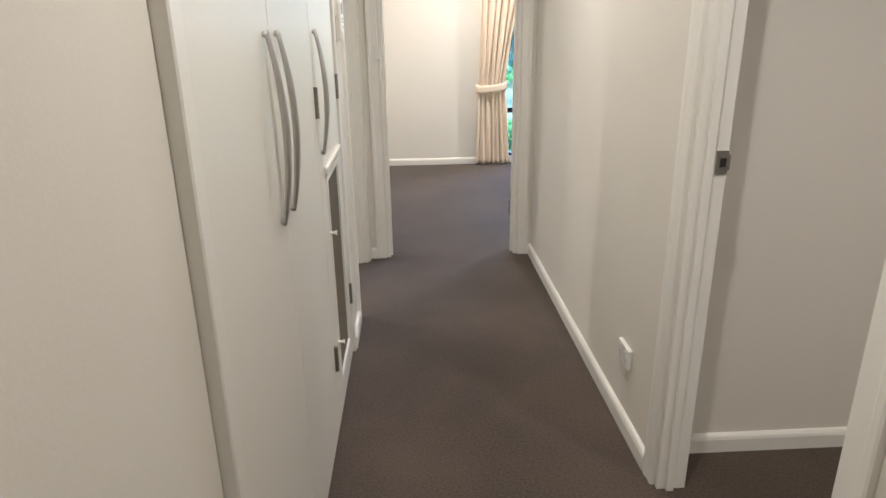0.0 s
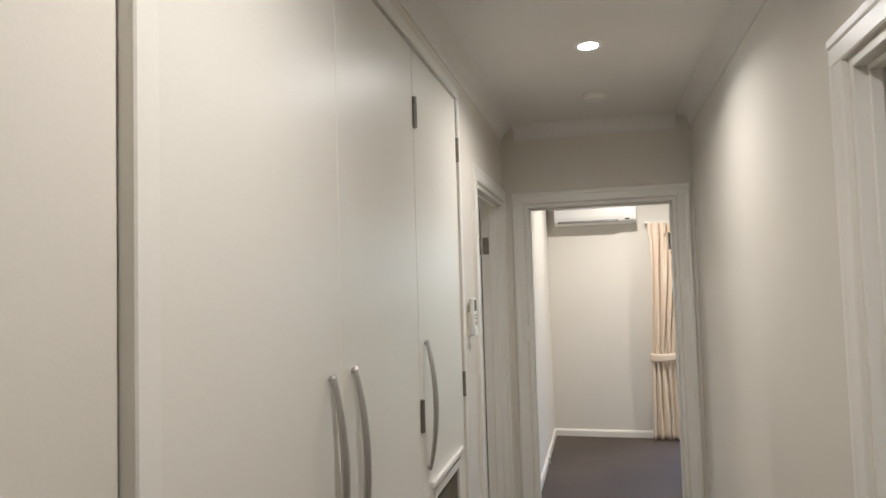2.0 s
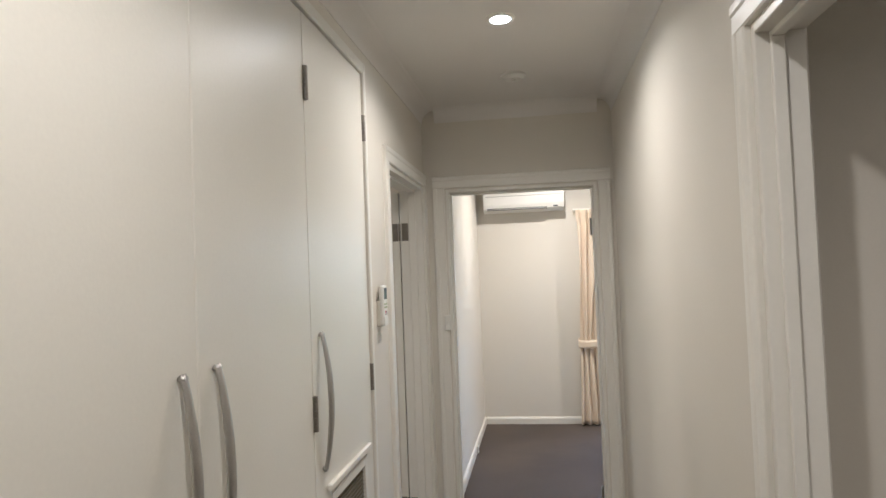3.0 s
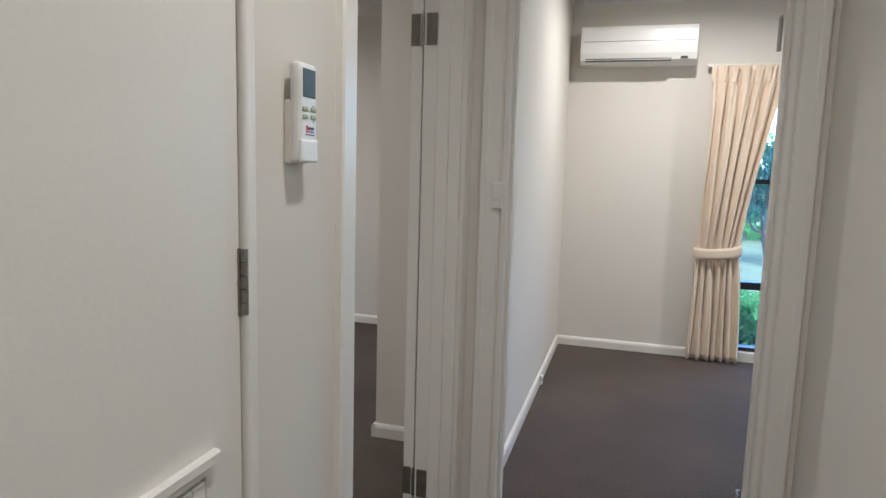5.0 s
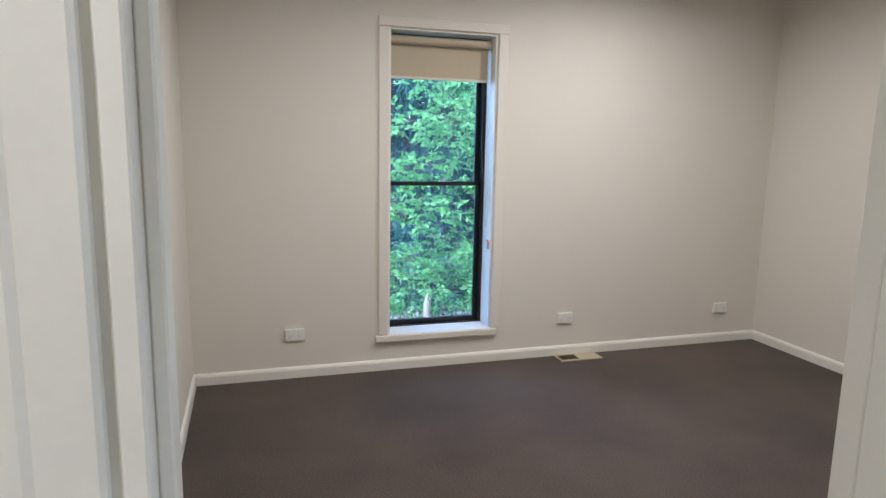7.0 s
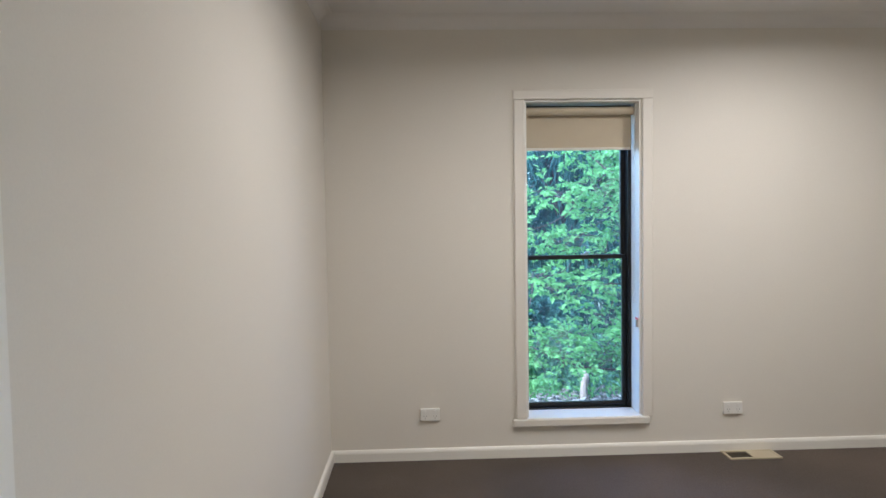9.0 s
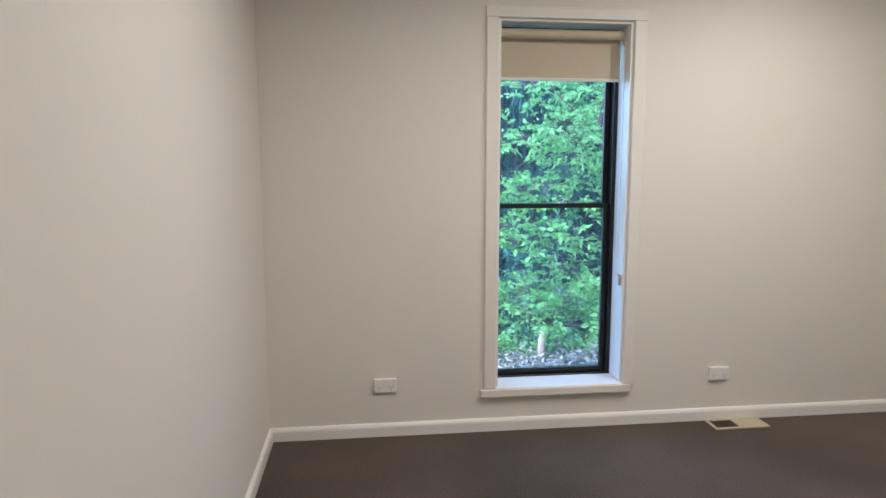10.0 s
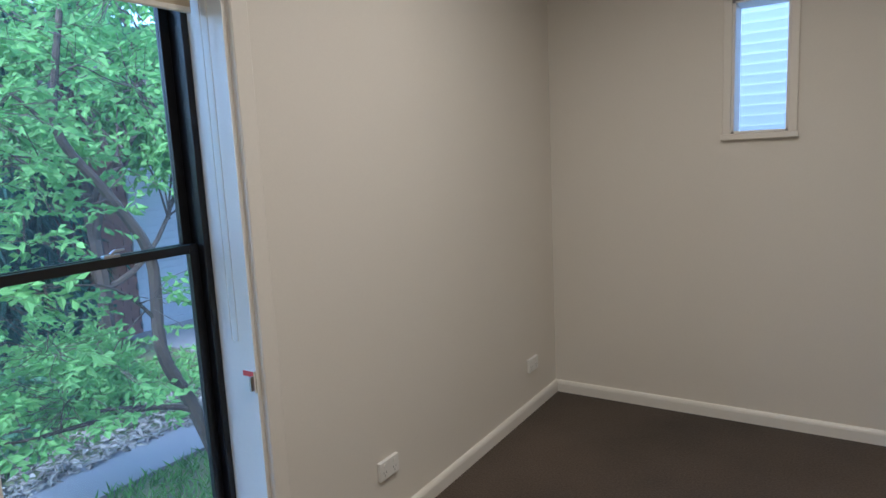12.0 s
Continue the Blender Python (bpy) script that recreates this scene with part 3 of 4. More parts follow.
tube(bm, [(-3.70, 4.742, 1.231), (-3.695, 4.75, 1.240), (-3.690, 4.775, 1.242)], [0.006, 0.005, 0.003], 8)
part("sash_lock", bm, STEEL, win, "small steel sash lock")

blind = thing("roller_blind", (-3.60, 4.69, 2.12), "beige roller blind, mostly rolled up", "roller blind")
part("tube", cylinder(bmesh.new(), (-3.605, 4.69, 2.112), (0, 1, 0), 0.026, 0.665, 28), FABRIC, blind, smooth=False)
part("fabric", B(-3.633, -3.631, 4.362, 5.018, 1.892, 2.112), FABRIC, blind)
part("bottom_rail", B(-3.638, -3.627, 4.362, 5.018, 1.876, 1.893, bev=0.003), CREAMPL, blind)
for y in (4.352, 5.029):
    part("bracket", B(-3.635, -3.575, y - 0.003, y + 0.003, 2.075, 2.152, bev=0.002), CREAMPL, blind)
cord = []
for k in range(31):
    u = k / 30
    if u < 0.45:
        cord.append((-3.600, 5.022, 2.10 - (2.10 - 0.94) * u / 0.45))
    elif u < 0.55:
        a = (u - 0.45) / 0.1 * math.pi
        cord.append((-3.585 - 0.015 * math.cos(a), 5.022, 0.94 - 0.015 * math.sin(a)))
    else:
        cord.append((-3.570, 5.022, 0.94 + (2.10 - 0.94) * (u - 0.55) / 0.45))
part("pull_cord", tube(bmesh.new(), cord, [0.0016] * 31, 6), CREAMPL, blind)
tag = thing("safety_tag", (-3.55, 5.033, 0.8), "white cord safety tag with a red band", "tag")
part("card", B(-3.566, -3.522, 5.024, 5.030, 0.775, 0.842, bev=0.001), PLASTIC, tag)
part("band", B(-3.566, -3.522, 5.0225, 5.024, 0.826, 0.842), RED, tag, "red printed band")
part("clip", B(-3.528, -3.520, 5.010, 5.024, 0.785, 0.83, bev=0.001), STEEL, tag)

# small north window
w2 = thing("window_2", (-2.44, 7.28, 1.48), "small fixed window with a white painted casing", "window", kind="structure")
a0, a1, b0, b1 = W2
part("casing", prism(bmesh.new(), [(p, q * 0.6) for p, q in CAS], (a0, 7.28, b0), (0, 0, 1), b1 - b0, (0, -1, 0), (-1, 0, 0)), CASING, w2)
part("casing", prism(bmesh.new(), [(p, q * 0.6) for p, q in CAS], (a1, 7.28, b0), (0, 0, 1), b1 - b0, (0, -1, 0), (1, 0, 0)), CASING, w2)
part("casing", prism(bmesh.new(), [(p, q * 0.6) for p, q in CAS], (a0 - 0.04, 7.28, b1), (1, 0, 0), a1 - a0 + 0.08, (0, -1, 0), (0, 0, 1)), CASING, w2)
part("window_sill", B(a0 - 0.045, a1 + 0.045, 7.255, 7.279, b0 - 0.03, b0, bev=0.003), CASING, w2)
for p in (B(a0, a0 + 0.012, 7.281, 7.46, b0, b1), B(a1 - 0.012, a1, 7.281, 7.46, b0, b1), B(a0, a1, 7.281, 7.46, b1 - 0.012, b1 - 0.001), B(a0, a1, 7.281, 7.46, b0 + 0.001, b0 + 0.012)):
    part("reveal", p, TRIM, w2)
g = part("pane", B(a0 + 0.012, a1 - 0.012, 7.462, 7.466, b0 + 0.012, b1 - 0.012), GLASS, w2)
g.visible_shadow = False

# floor register
reg = thing("floor_register", (-3.44, 5.69, 0), "beige metal floor heating register, half open", "floor vent")
vx0, vx1, vy0, vy1 = -3.500, -3.365, 5.530, 5.850
bm = bmesh.new()
box(bm, vx0, vx1, vy0, vy0 + 0.018, 0.0, 0.009, bev=0.002)
box(bm, vx0, vx1, vy1 - 0.018, vy1, 0.0, 0.009, bev=0.002)
box(bm, vx0, vx0 + 0.018, vy0 + 0.018, vy1 - 0.018, 0.0, 0.009, bev=0.002)
box(bm, vx1 - 0.018, vx1, vy0 + 0.018, vy1 - 0.018, 0.0, 0.009, bev=0.002)
part("frame", bm, BRASSY, reg)
# the floor is uncut here, a dark sheet paints the shaded recess
part("opening", B(vx0 + 0.018, vx1 - 0.018, vy0 + 0.018, vy0 + 0.150, 0.0, 0.002), HOLE_SHADE, reg, "dark plate standing for the shade in the open half")
for k in range(9):
    y = vy0 + 0.026 + k * 0.0145
    part("slat", B(vx0 + 0.018, vx1 - 0.018, y, y + 0.002, 0.001, 0.0065), GRILLE, reg)
part("slider", B(vx0 + 0.018, vx1 - 0.018, vy0 + 0.150, vy1 - 0.018, 0.0, 0.0075, bev=0.001), BRASSY, reg, "beige sliding cover")

# ---- end room ----
ac = thing("air_conditioner", (0.51, 7.255, 2.13), "white wall-mounted split air conditioner", "air conditioner")
prof = [(0, 0.012), (0.05, 0.0), (0.135, 0.004), (0.175, 0.03), (0.192, 0.075), (0.196, 0.13), (0.190, 0.235), (0.178, 0.262), (0.15, 0.268), (0, 0.268)]
bm = prism(bmesh.new(), prof, (0.115, 7.255, 2.13), (1, 0, 0), 0.79, (0, -1, 0))
part("body", bm, PLASTIC, ac)
part("panel_line", B(0.135, 0.89, 7.0585, 7.0625, 2.285, 2.288), DARKPL, ac)
part("outlet_slot", B(0.150, 0.74, 7.064, 7.10, 2.150, 2.168), DARKPL, ac, "dark air outlet slot")
part("louvre", B(0.145, 0.745, 7.062, 7.069, 2.157, 2.161), PLASTIC, ac)
part("display", B(0.80, 0.845, 7.066, 7.075, 2.165, 2.178), DARKPL, ac)
part("badge", B(0.80, 0.86, 7.0625, 7.066, 2.345, 2.353), STEEL, ac)


def curtain_sheet():
    """Pleated cloth gathered at the tie, hung from the rail."""
    bm = bmesh.new()
    nu, nv = 120, 48
    rows = []
    for j in range(nv + 1):
        v = j / nv
        z = 2.125 + (0.015 - 2.125) * v
        tie = 0.82
        if z > tie:
            k = (z - tie) / (2.125 - tie)
            xl = 1.01 + 0.02 * math.sin(k * 2.6)
            xr = 1.29 + 0.215 * k ** 1.25
        else:
            k = (tie - z) / tie
            xl, xr = 1.01 - 0.022 * k ** 0.7, 1.29 + 0.065 * k ** 0.8
        flat = max(0.0, 1 - (2.125 - z) / 0.16)
        pin = math.exp(-((z - tie) / 0.10) ** 2)
        row = []
        for i in range(nu + 1):
            u = i / nu
            amp = (0.024 * (1 - 0.65 * flat)) * (1 - 0.45 * pin)
            fold = math.sin(u * 2 * math.pi * 6.5 + 1.3 * math.sin(3 * v + u * 5)) + 0.45 * math.sin(u * 2 * math.pi * 11 + 5 * v)
            wob = 0.006 * math.sin(v * 9 + u * 14)
            row.append(bm.verts.new((xl + (xr - xl) * u + wob * (1 - flat), 7.165 - amp * fold, z)))
        rows.append(row)
    for a, b in zip(rows, rows[1:]):
        for i in range(nu):
            bm.faces.new((a[i], a[i + 1], b[i + 1], b[i]))
    return bm


cur = thing("curtain", (1.15, 7.165, 0.0), "cream pleated curtain held back by a tieback", "curtain")
c = part("cloth", curtain_sheet(), CURTAIN, cur, smooth=True)
c.modifiers.new("thickness", "SOLIDIFY").thickness = 0.004
for k in range(7):
    x = 1.03 + k * 0.07
    bm = bmesh.new()
    for d in (-0.008, 0.0, 0.008):
        cylinder(bm, (x + d, 7.137, 2.065), (0.1 * d / 0.008, 0, 1), 0.006, 0.11, 8, 0.004)
    part("pleat", bm, CURTAIN, cur)
tb = bmesh.new()
ring = []
for i in range(40):
    a = 2 * math.pi * i / 40
    cx, cy, sag = 1.15 + 0.162 * math.cos(a), 7.168 + 0.062 * math.sin(a), -0.028 * math.cos(a)
    h = 0.040
    ring.append([tb.verts.new((cx, cy, 0.825 + sag * -1 * 0.6 - 0.02 * math.sin(-a) + s * h)) for s in (-1, -0.4, 0.4, 1)])
for i in range(40):
    for j in range(3):
        tb.faces.new((ring[i][j], ring[(i + 1) % 40][j], ring[(i + 1) % 40][j + 1], ring[i][j + 1]))
t = part("tieback", tb, CURTAIN, cur, "matching cloth tieback", smooth=True)
t.modifiers.new("thickness", "SOLIDIFY").thickness = 0.008
rail = thing("curtain_rail", (2.1, 7.2, 2.12), "slim white curtain track above the window", "curtain rail")
part("track", B(0.99, 3.3, 7.185, 7.215, 2.118, 2.14, bev=0.003), TRIM, rail)
for x in (1.0, 2.1, 3.2):
    part("bracket", B(x, x + 0.02, 7.215, 7.255, 2.118, 2.145), TRIM, rail)

w3 = thing("window_3", (2.1, 7.3, 0.07), "wide black-framed window down to the floor", "window", kind="structure")
x0, x1, z0, z1 = W3
for p in (B(x0, x0 + 0.05, 7.30, 7.38, z0, z1), B(x1 - 0.05, x1, 7.30, 7.38, z0, z1)):
    part("window_frame", p, BLACK, w3)
for za, zb in ((z0, z0 + 0.03), (0.535, 0.590), (1.31, 1.345), (z1 - 0.05, z1)):
    part("window_frame", B(x0 + 0.05, x1 - 0.05, 7.30, 7.38, za, zb), BLACK, w3)
part("window_frame", B(2.13, 2.18, 7.305, 7.375, z0 + 0.03, z1 - 0.05), BLACK, w3)
for xa, xb in ((x0 + 0.05, 2.13), (2.18, x1 - 0.05)):
    for za, zb in ((z0 + 0.03, 0.535), (0.59, 1.31), (1.345, z1 - 0.05)):
        g = part("pane", B(xa, xb, 7.338, 7.342, za, zb), GLASS, w3)
        g.visible_shadow = False

# ---- outdoors ----
GZ = -0.72
solid("ground", B(-120, 120, -120, 120, GZ - 0.2, GZ), SOIL, "garden soil and thin grass round the house", "ground", kind="structure")
bm = B(-6.78, -6.18, -20, 30, GZ, GZ + 0.03, bev=0.004)
solid("pavement_driveway", bm, CONCRETE, "pale weathered concrete driveway strip", "driveway", kind="structure")
solid("pavement_apron", B(-9.9, -6.785, 8.3, 12.5, GZ, GZ + 0.026, bev=0.004), CONCRETE, "pale concrete apron before the garage", "driveway", kind="structure")
rng = np.random.default_rng(7)


def leaf_mesh(name, p, d, length, width, mat):
    """Folded leaves: base points p, directions d, sizes; two triangles to a leaf."""
    n = len(p)
    d = d / np.linalg.norm(d, axis=1, keepdims=True)
    r = rng.normal(size=(n, 3)) + np.array([0, 0, 0.8])
    s = np.cross(d, r)
    s /= np.linalg.norm(s, axis=1, keepdims=True)
    up = np.cross(s, d)
    length, width = np.broadcast_to(length, n)[:, None], np.broadcast_to(width, n)[:, None]
    a, c = p, p + d * length - up * length * 0.12
    m = p + d * length * 0.45
    b, e = m + s * width / 2 + up * width * 0.15, m - s * width / 2 + up * width * 0.15
    v = np.stack([a, b, c, e], 1).reshape(-1, 3)
    k = np.arange(n)[:, None] * 4
    f = np.concatenate([k + [0, 1, 2], k + [0, 2, 3]], 0)
    me = bpy.data.meshes.new(name)
    me.from_pydata(v.tolist(), [], f.tolist())
    me.materials.append(mat)
    return me


def leaf_part(name, parent, p, d, length, width, mat, label=""):
    ob = new(name, leaf_mesh(name, p - np.array(ORIGIN[parent]), d, length, width, mat))
    ob.parent = parent
    ORIGIN[ob] = ORIGIN[parent]
    return tagged(ob, label, kind="stuff")


def sprays(centres, radii, twigs, per, droop=0.3, reach=0.35):
    """Leaf bases and directions along short twigs scattered through soft ellipsoids."""
    P, Dn = [], []
    for (cx, cy, cz), (rx, ry, rz_), nt in zip(centres, radii, twigs):
        u = rng.normal(size=(nt, 3))
        u /= np.linalg.norm(u, axis=1, keepdims=True)
        u *= rng.random((nt, 1)) ** 0.45
        tier = u[: max(6, nt // 13)]
        pick = rng.integers(0, len(tier), nt)
        u = tier[pick] + rng.normal(size=(nt, 3)) * np.array([0.20, 0.20, 0.09])
        base = np.array([cx, cy, cz]) + u * np.array([rx, ry, rz_])
        way = u * 0.8 + rng.normal(size=(nt, 3)) * 0.5 + np.array([0, 0, -droop])
        way /= np.linalg.norm(way, axis=1, keepdims=True)
        for k in range(per):
            t = (k + rng.random((nt, 1))) / per
            P.append(base + way * t * reach)
            Dn.append(way + rng.normal(size=(nt, 3)) * 0.75 + np.array([0, 0, -droop * 0.7]))
    return np.concatenate(P), np.concatenate(Dn)


def limb(bm, start, end, r0, r1, bend=0.12, n=9):
    a, b = Vector(start), Vector(end)
    off = Vector(rng.normal(size=3)) * bend * (b - a).length
    off2 = Vector(rng.normal(size=3)) * bend * 0.5 * (b - a).length
    pts = []
    for i in range(n):
        u = i / (n - 1)
        pts.append(a.lerp(b, u) + off * math.sin(math.pi * u) + off2 * math.sin(2 * math.pi * u))
    tube(bm, pts, [r0 + (r1 - r0) * i / (n - 1) for i in range(n)], 7)
    return pts


def tree(name, loc, height, blobs, twigs, per, leaf, width, mat, label, droop=0.3, reach=0.4, trunk_r=0.09):
    t = thing(name, loc, label, "tree", "garden trees")
    bm = bmesh.new()
    x, y, z = loc
    stem = limb(bm, (x, y, z - 0.05), (x + 0.2, y + 0.1, z + height * 0.8), trunk_r, trunk_r * 0.3, 0.05)
    cs = []
    for i, (dx, dy, dz, rx, ry, rz_) in enumerate(blobs):
        c = (x + dx, y + dy, z + dz)
        cs.append(c)
        s = stem[min(len(stem) - 1, max(1, int(dz / height * 7) - 1))]
        pts = limb(bm, s, c, trunk_r * 0.45, 0.012, 0.15)
        for _ in range(5):
            q = Vector(c) + Vector(rng.normal(size=3) * np.array([rx, ry, rz_]) * 0.6)
            limb(bm, pts[5], q, 0.014, 0.004, 0.15, 6)
    part("trunk", bm, BARK, t)
    p, d = sprays(cs, [b[3:] for b in blobs], [twigs] * len(blobs), per, droop, reach)
    leaf_part("crown", t, p, d, leaf * rng.uniform(0.6, 1.25, len(p)), width * rng.uniform(0.7, 1.2, len(p)), mat)
    return t


# the tree by the window: a leaning stem with a forked top and a low side branch
wt = thing("window_tree", (-5.9, 6.62, GZ), "slender leaning tree with fresh green leaves beside the house", "tree", "garden trees")
bm = bmesh.new()


def curve_limb(ctrl, r0, r1, n=22):
    """A smooth limb through a few turning points."""
    c = [Vector(q) for q in ctrl]
    pts = []
    for i in range(n):
        u = i / (n - 1) * (len(c) - 1)
        k = min(int(u), len(c) - 2)
        f = u - k
        p0, p1, p2, p3 = c[max(k - 1, 0)], c[k], c[k + 1], c[min(k + 2, len(c) - 1)]
        pts.append(0.5 * (2 * p1 + (p2 - p0) * f + (2 * p0 - 5 * p1 + 4 * p2 - p3) * f * f + (3 * p1 - p0 - 3 * p2 + p3) * f ** 3))
    tube(bm, pts, [r0 + (r1 - r0) * i / (n - 1) for i in range(n)], 9)
    return pts


stem = curve_limb([(-5.90, 6.62, GZ - 0.05), (-5.90, 6.42, -0.18), (-5.90, 6.25, 0.25), (-5.90, 6.25, 0.87), (-5.92, 6.05, 1.27), (-5.95, 5.80, 1.66), (-5.95, 5.82, 2.0), (-5.90, 5.9, 2.5), (-5.80, 6.0, 3.2)], 0.052, 0.012, 40)
low = curve_limb([(-5.90, 6.40, -0.22), (-5.92, 6.13, -0.12), (-5.96, 5.70, -0.08), (-6.00, 5.35, -0.05), (-6.05, 5.0, 0.05)], 0.022, 0.005)
low2 = curve_limb([(-5.90, 6.42, -0.22), (-6.20, 6.1, -0.16), (-6.50, 5.8, -0.2), (-6.70, 5.4, -0.22)], 0.016, 0.004)
side = curve_limb([(-5.90, 6.24, 0.45), (-5.90, 6.10, 0.62), (-5.92, 5.92, 0.75), (-5.94, 5.6, 0.80)], 0.014, 0.004)
fork = curve_limb([(-5.95, 5.80, 1.66), (-6.00, 5.65, 1.85), (-6.05, 5.4, 2.1), (-6.10, 5.2, 2.4)], 0.014, 0.004)
twig_a = curve_limb([(-5.93, 5.9, 1.5), (-6.00, 5.6, 1.55), (-6.05, 5.25, 1.6)], 0.009, 0.003)
twig_b = curve_limb([(-5.92, 6.05, 1.27), (-6.00, 5.7, 1.22), (-6.10, 5.4, 1.28)], 0.009, 0.003)
# leafy boughs: a centre, the reach along y and z, and the number of twigs on each
BOUGHS = [
    (-5.90, 5.42, 1.78, 0.26, 0.20, 26), (-6.10, 5.00, 1.72, 0.20, 0.09, 15), (-5.80, 5.55, 1.48, 0.18, 0.14, 17),
    (-6.00, 5.06, 1.20, 0.23, 0.12, 24), (-5.80, 5.50, 1.10, 0.16, 0.08, 10), (-6.00, 4.85, 0.86, 0.20, 0.10, 18),
    (-5.90, 5.35, 0.80, 0.26, 0.13, 24), (-5.90, 5.55, 0.45, 0.20, 0.14, 22), (-6.10, 5.20, 0.24, 0.25, 0.10, 20),
    (-6.10, 4.85, 0.12, 0.22, 0.10, 20), (-5.90, 5.60, 0.12, 0.25, 0.14, 24), (-6.20, 5.30, -0.02, 0.30, 0.07, 16),
    (-5.80, 5.85, 0.30, 0.16, 0.12, 9), (-5.80, 6.00, -0.02, 0.14, 0.08, 6), (-6.00, 5.95, 2.05, 0.30, 0.20, 26),
    (-5.90, 6.30, 1.95, 0.28, 0.20, 22), (-6.00, 5.60, 2.35, 0.35, 0.22, 26), (-5.90, 6.15, 1.45, 0.18, 0.12, 8),
    (-6.10, 5.75, 1.30, 0.22, 0.14, 16), (-5.90, 6.25, 2.55, 0.40, 0.25, 26), (-5.80, 6.15, 0.62, 0.12, 0.10, 7),
    (-6.00, 5.15, 2.15, 0.30, 0.14, 18), (-6.20, 4.60, 1.35, 0.25, 0.16, 16), (-6.20, 4.50, 0.45, 0.25, 0.16, 16),
]
limb_points = [q for pts in (stem[12:], low[4:], low2[4:], side[4:], fork[3:], twig_a[3:], twig_b[3:]) for q in pts]
P, Dn = [], []
for bx, by, bz, ry, rz_, twigs in BOUGHS:
    c = Vector((bx, by, bz))
    root = min(limb_points, key=lambda q: (q - c).length)
    limb(bm, root, c, 0.007, 0.003, 0.10, 7)
    for _ in range(int(twigs * 1.5)):
        off = rng.normal(size=3) * np.array([0.24, ry * 0.62, rz_ * 0.62])
        base = np.array(c) + off
        way = off * np.array([1.0, 1.0, 0.5]) / (np.linalg.norm(off) + 0.05) + rng.normal(size=3) * np.array([0.45, 0.45, 0.2])
        way /= np.linalg.norm(way)
        reach = rng.uniform(0.13, 0.24)
        limb(bm, c.lerp(Vector(base), 0.35), Vector(base + way * reach), 0.0026, 0.0012, 0.08, 4)
        across = np.cross(way, [0, 0, 1.0])
        across /= np.linalg.norm(across) + 1e-6
        for k in range(8):
            P.append(base + way * reach * (0.15 + 0.85 * k / 7))
            Dn.append(way * 0.65 + across * (1 if k % 2 else -1) * (0.9 if k < 7 else 0.0) + rng.normal(size=3) * 0.35 + np.array([0, 0, -0.12]))
part("trunk", bm, BARK, wt)
p, d = np.array(P), np.array(Dn)
leaf_part("crown", wt, p, d, 0.080 * rng.uniform(0.55, 1.2, len(p)), 0.041 * rng.uniform(0.75, 1.2, len(p)), LEAF, "loose fresh green leaves")

tree("weeping_tree", (-9.9, 5.9, GZ), 6.0, [(0.3, -0.9, 1.5, 0.9, 1.0, 1.2), (0.2, 0.5, 1.7, 0.9, 1.0, 1.2), (0.1, -1.5, 2.9, 1.0, 1.0, 1.3), (0.3, -0.1, 3.0, 1.0, 1.1, 1.3), (0.1, 1.0, 3.1, 1.0, 0.8, 1.2), (0.0, -0.6, 4.4, 1.2, 1.3, 1.1), (0.0, 0.6, 5.2, 1.2, 1.2, 0.9)], 330, 9, 0.34, 0.028, LEAF3, "dark feathery weeping tree", droop=1.8, reach=0.8, trunk_r=0.14)
tree("broadleaf_tree", (-8.9, 7.5, GZ), 4.9, [(0.2, -0.5, 3.3, 0.8, 0.7, 0.45), (0.3, 0.4, 3.9, 0.9, 0.8, 0.5), (0.1, -0.2, 4.7, 0.9, 0.9, 0.5), (0.4, -0.9, 2.6, 0.5, 0.5, 0.3), (0.6, 0.8, 2.5, 0.5, 0.55, 0.35), (0.4, 0.3, 3.0, 0.6, 0.6, 0.35)], 150, 12, 0.10, 0.05, LEAF, "broad bright green garden tree")
tree("broadleaf_tree", (-12.5, 8.2, GZ), 7.0, [(0, -1.5, 2.0, 1.5, 1.6, 1.4), (0, 0.6, 3.2, 1.6, 1.8, 1.5), (0.2, -0.8, 4.8, 1.7, 1.9, 1.2), (0, 1.9, 5.2, 1.6, 1.6, 1.2), (0.3, 2.2, 3.4, 1.4, 1.4, 1.1)], 380, 8, 0.19, 0.10, LEAF2, "tall deep green tree behind the driveway", trunk_r=0.16)
tree("broadleaf_tree", (-8.3, 8.9, GZ), 4.6, [(0.2, -0.4, 3.2, 0.9, 1.0, 0.6), (0.3, 0.7, 3.8, 1.0, 1.0, 0.7), (0, 0.2, 2.7, 0.7, 0.8, 0.4)], 260, 8, 0.12, 0.06, LEAF, "leafy bright green tree over the driveway")


def shrub(loc, r, h, n, mat, leaf, label):
    t = thing("shrub", loc, label, "shrub", "garden shrubs")
    bm = bmesh.new()
    x, y, z = loc
    for k in range(7):
        a = k * 0.9
        limb(bm, (x, y, z - 0.03), (x + r * 0.7 * math.cos(a), y + r * 0.7 * math.sin(a), z + h * rng.uniform(0.6, 0.95)), 0.018, 0.005, 0.12, 7)
    part("stems", bm, BARK, t)
    cs = [(x + r * 0.45 * math.cos(a), y + r * 0.45 * math.sin(a), z + h * q) for a, q in ((0.3, 0.35), (1.7, 0.55), (3.0, 0.4), (4.2, 0.7), (5.4, 0.5))]
    p, d = sprays(cs, [(r * 0.6, r * 0.6, h * 0.32)] * 5, [n] * 5, 7, 0.2, 0.22)
    leaf_part("foliage", t, p, d, leaf * rng.uniform(0.6, 1.2, len(p)), leaf * 0.48 * rng.uniform(0.7, 1.2, len(p)), mat)


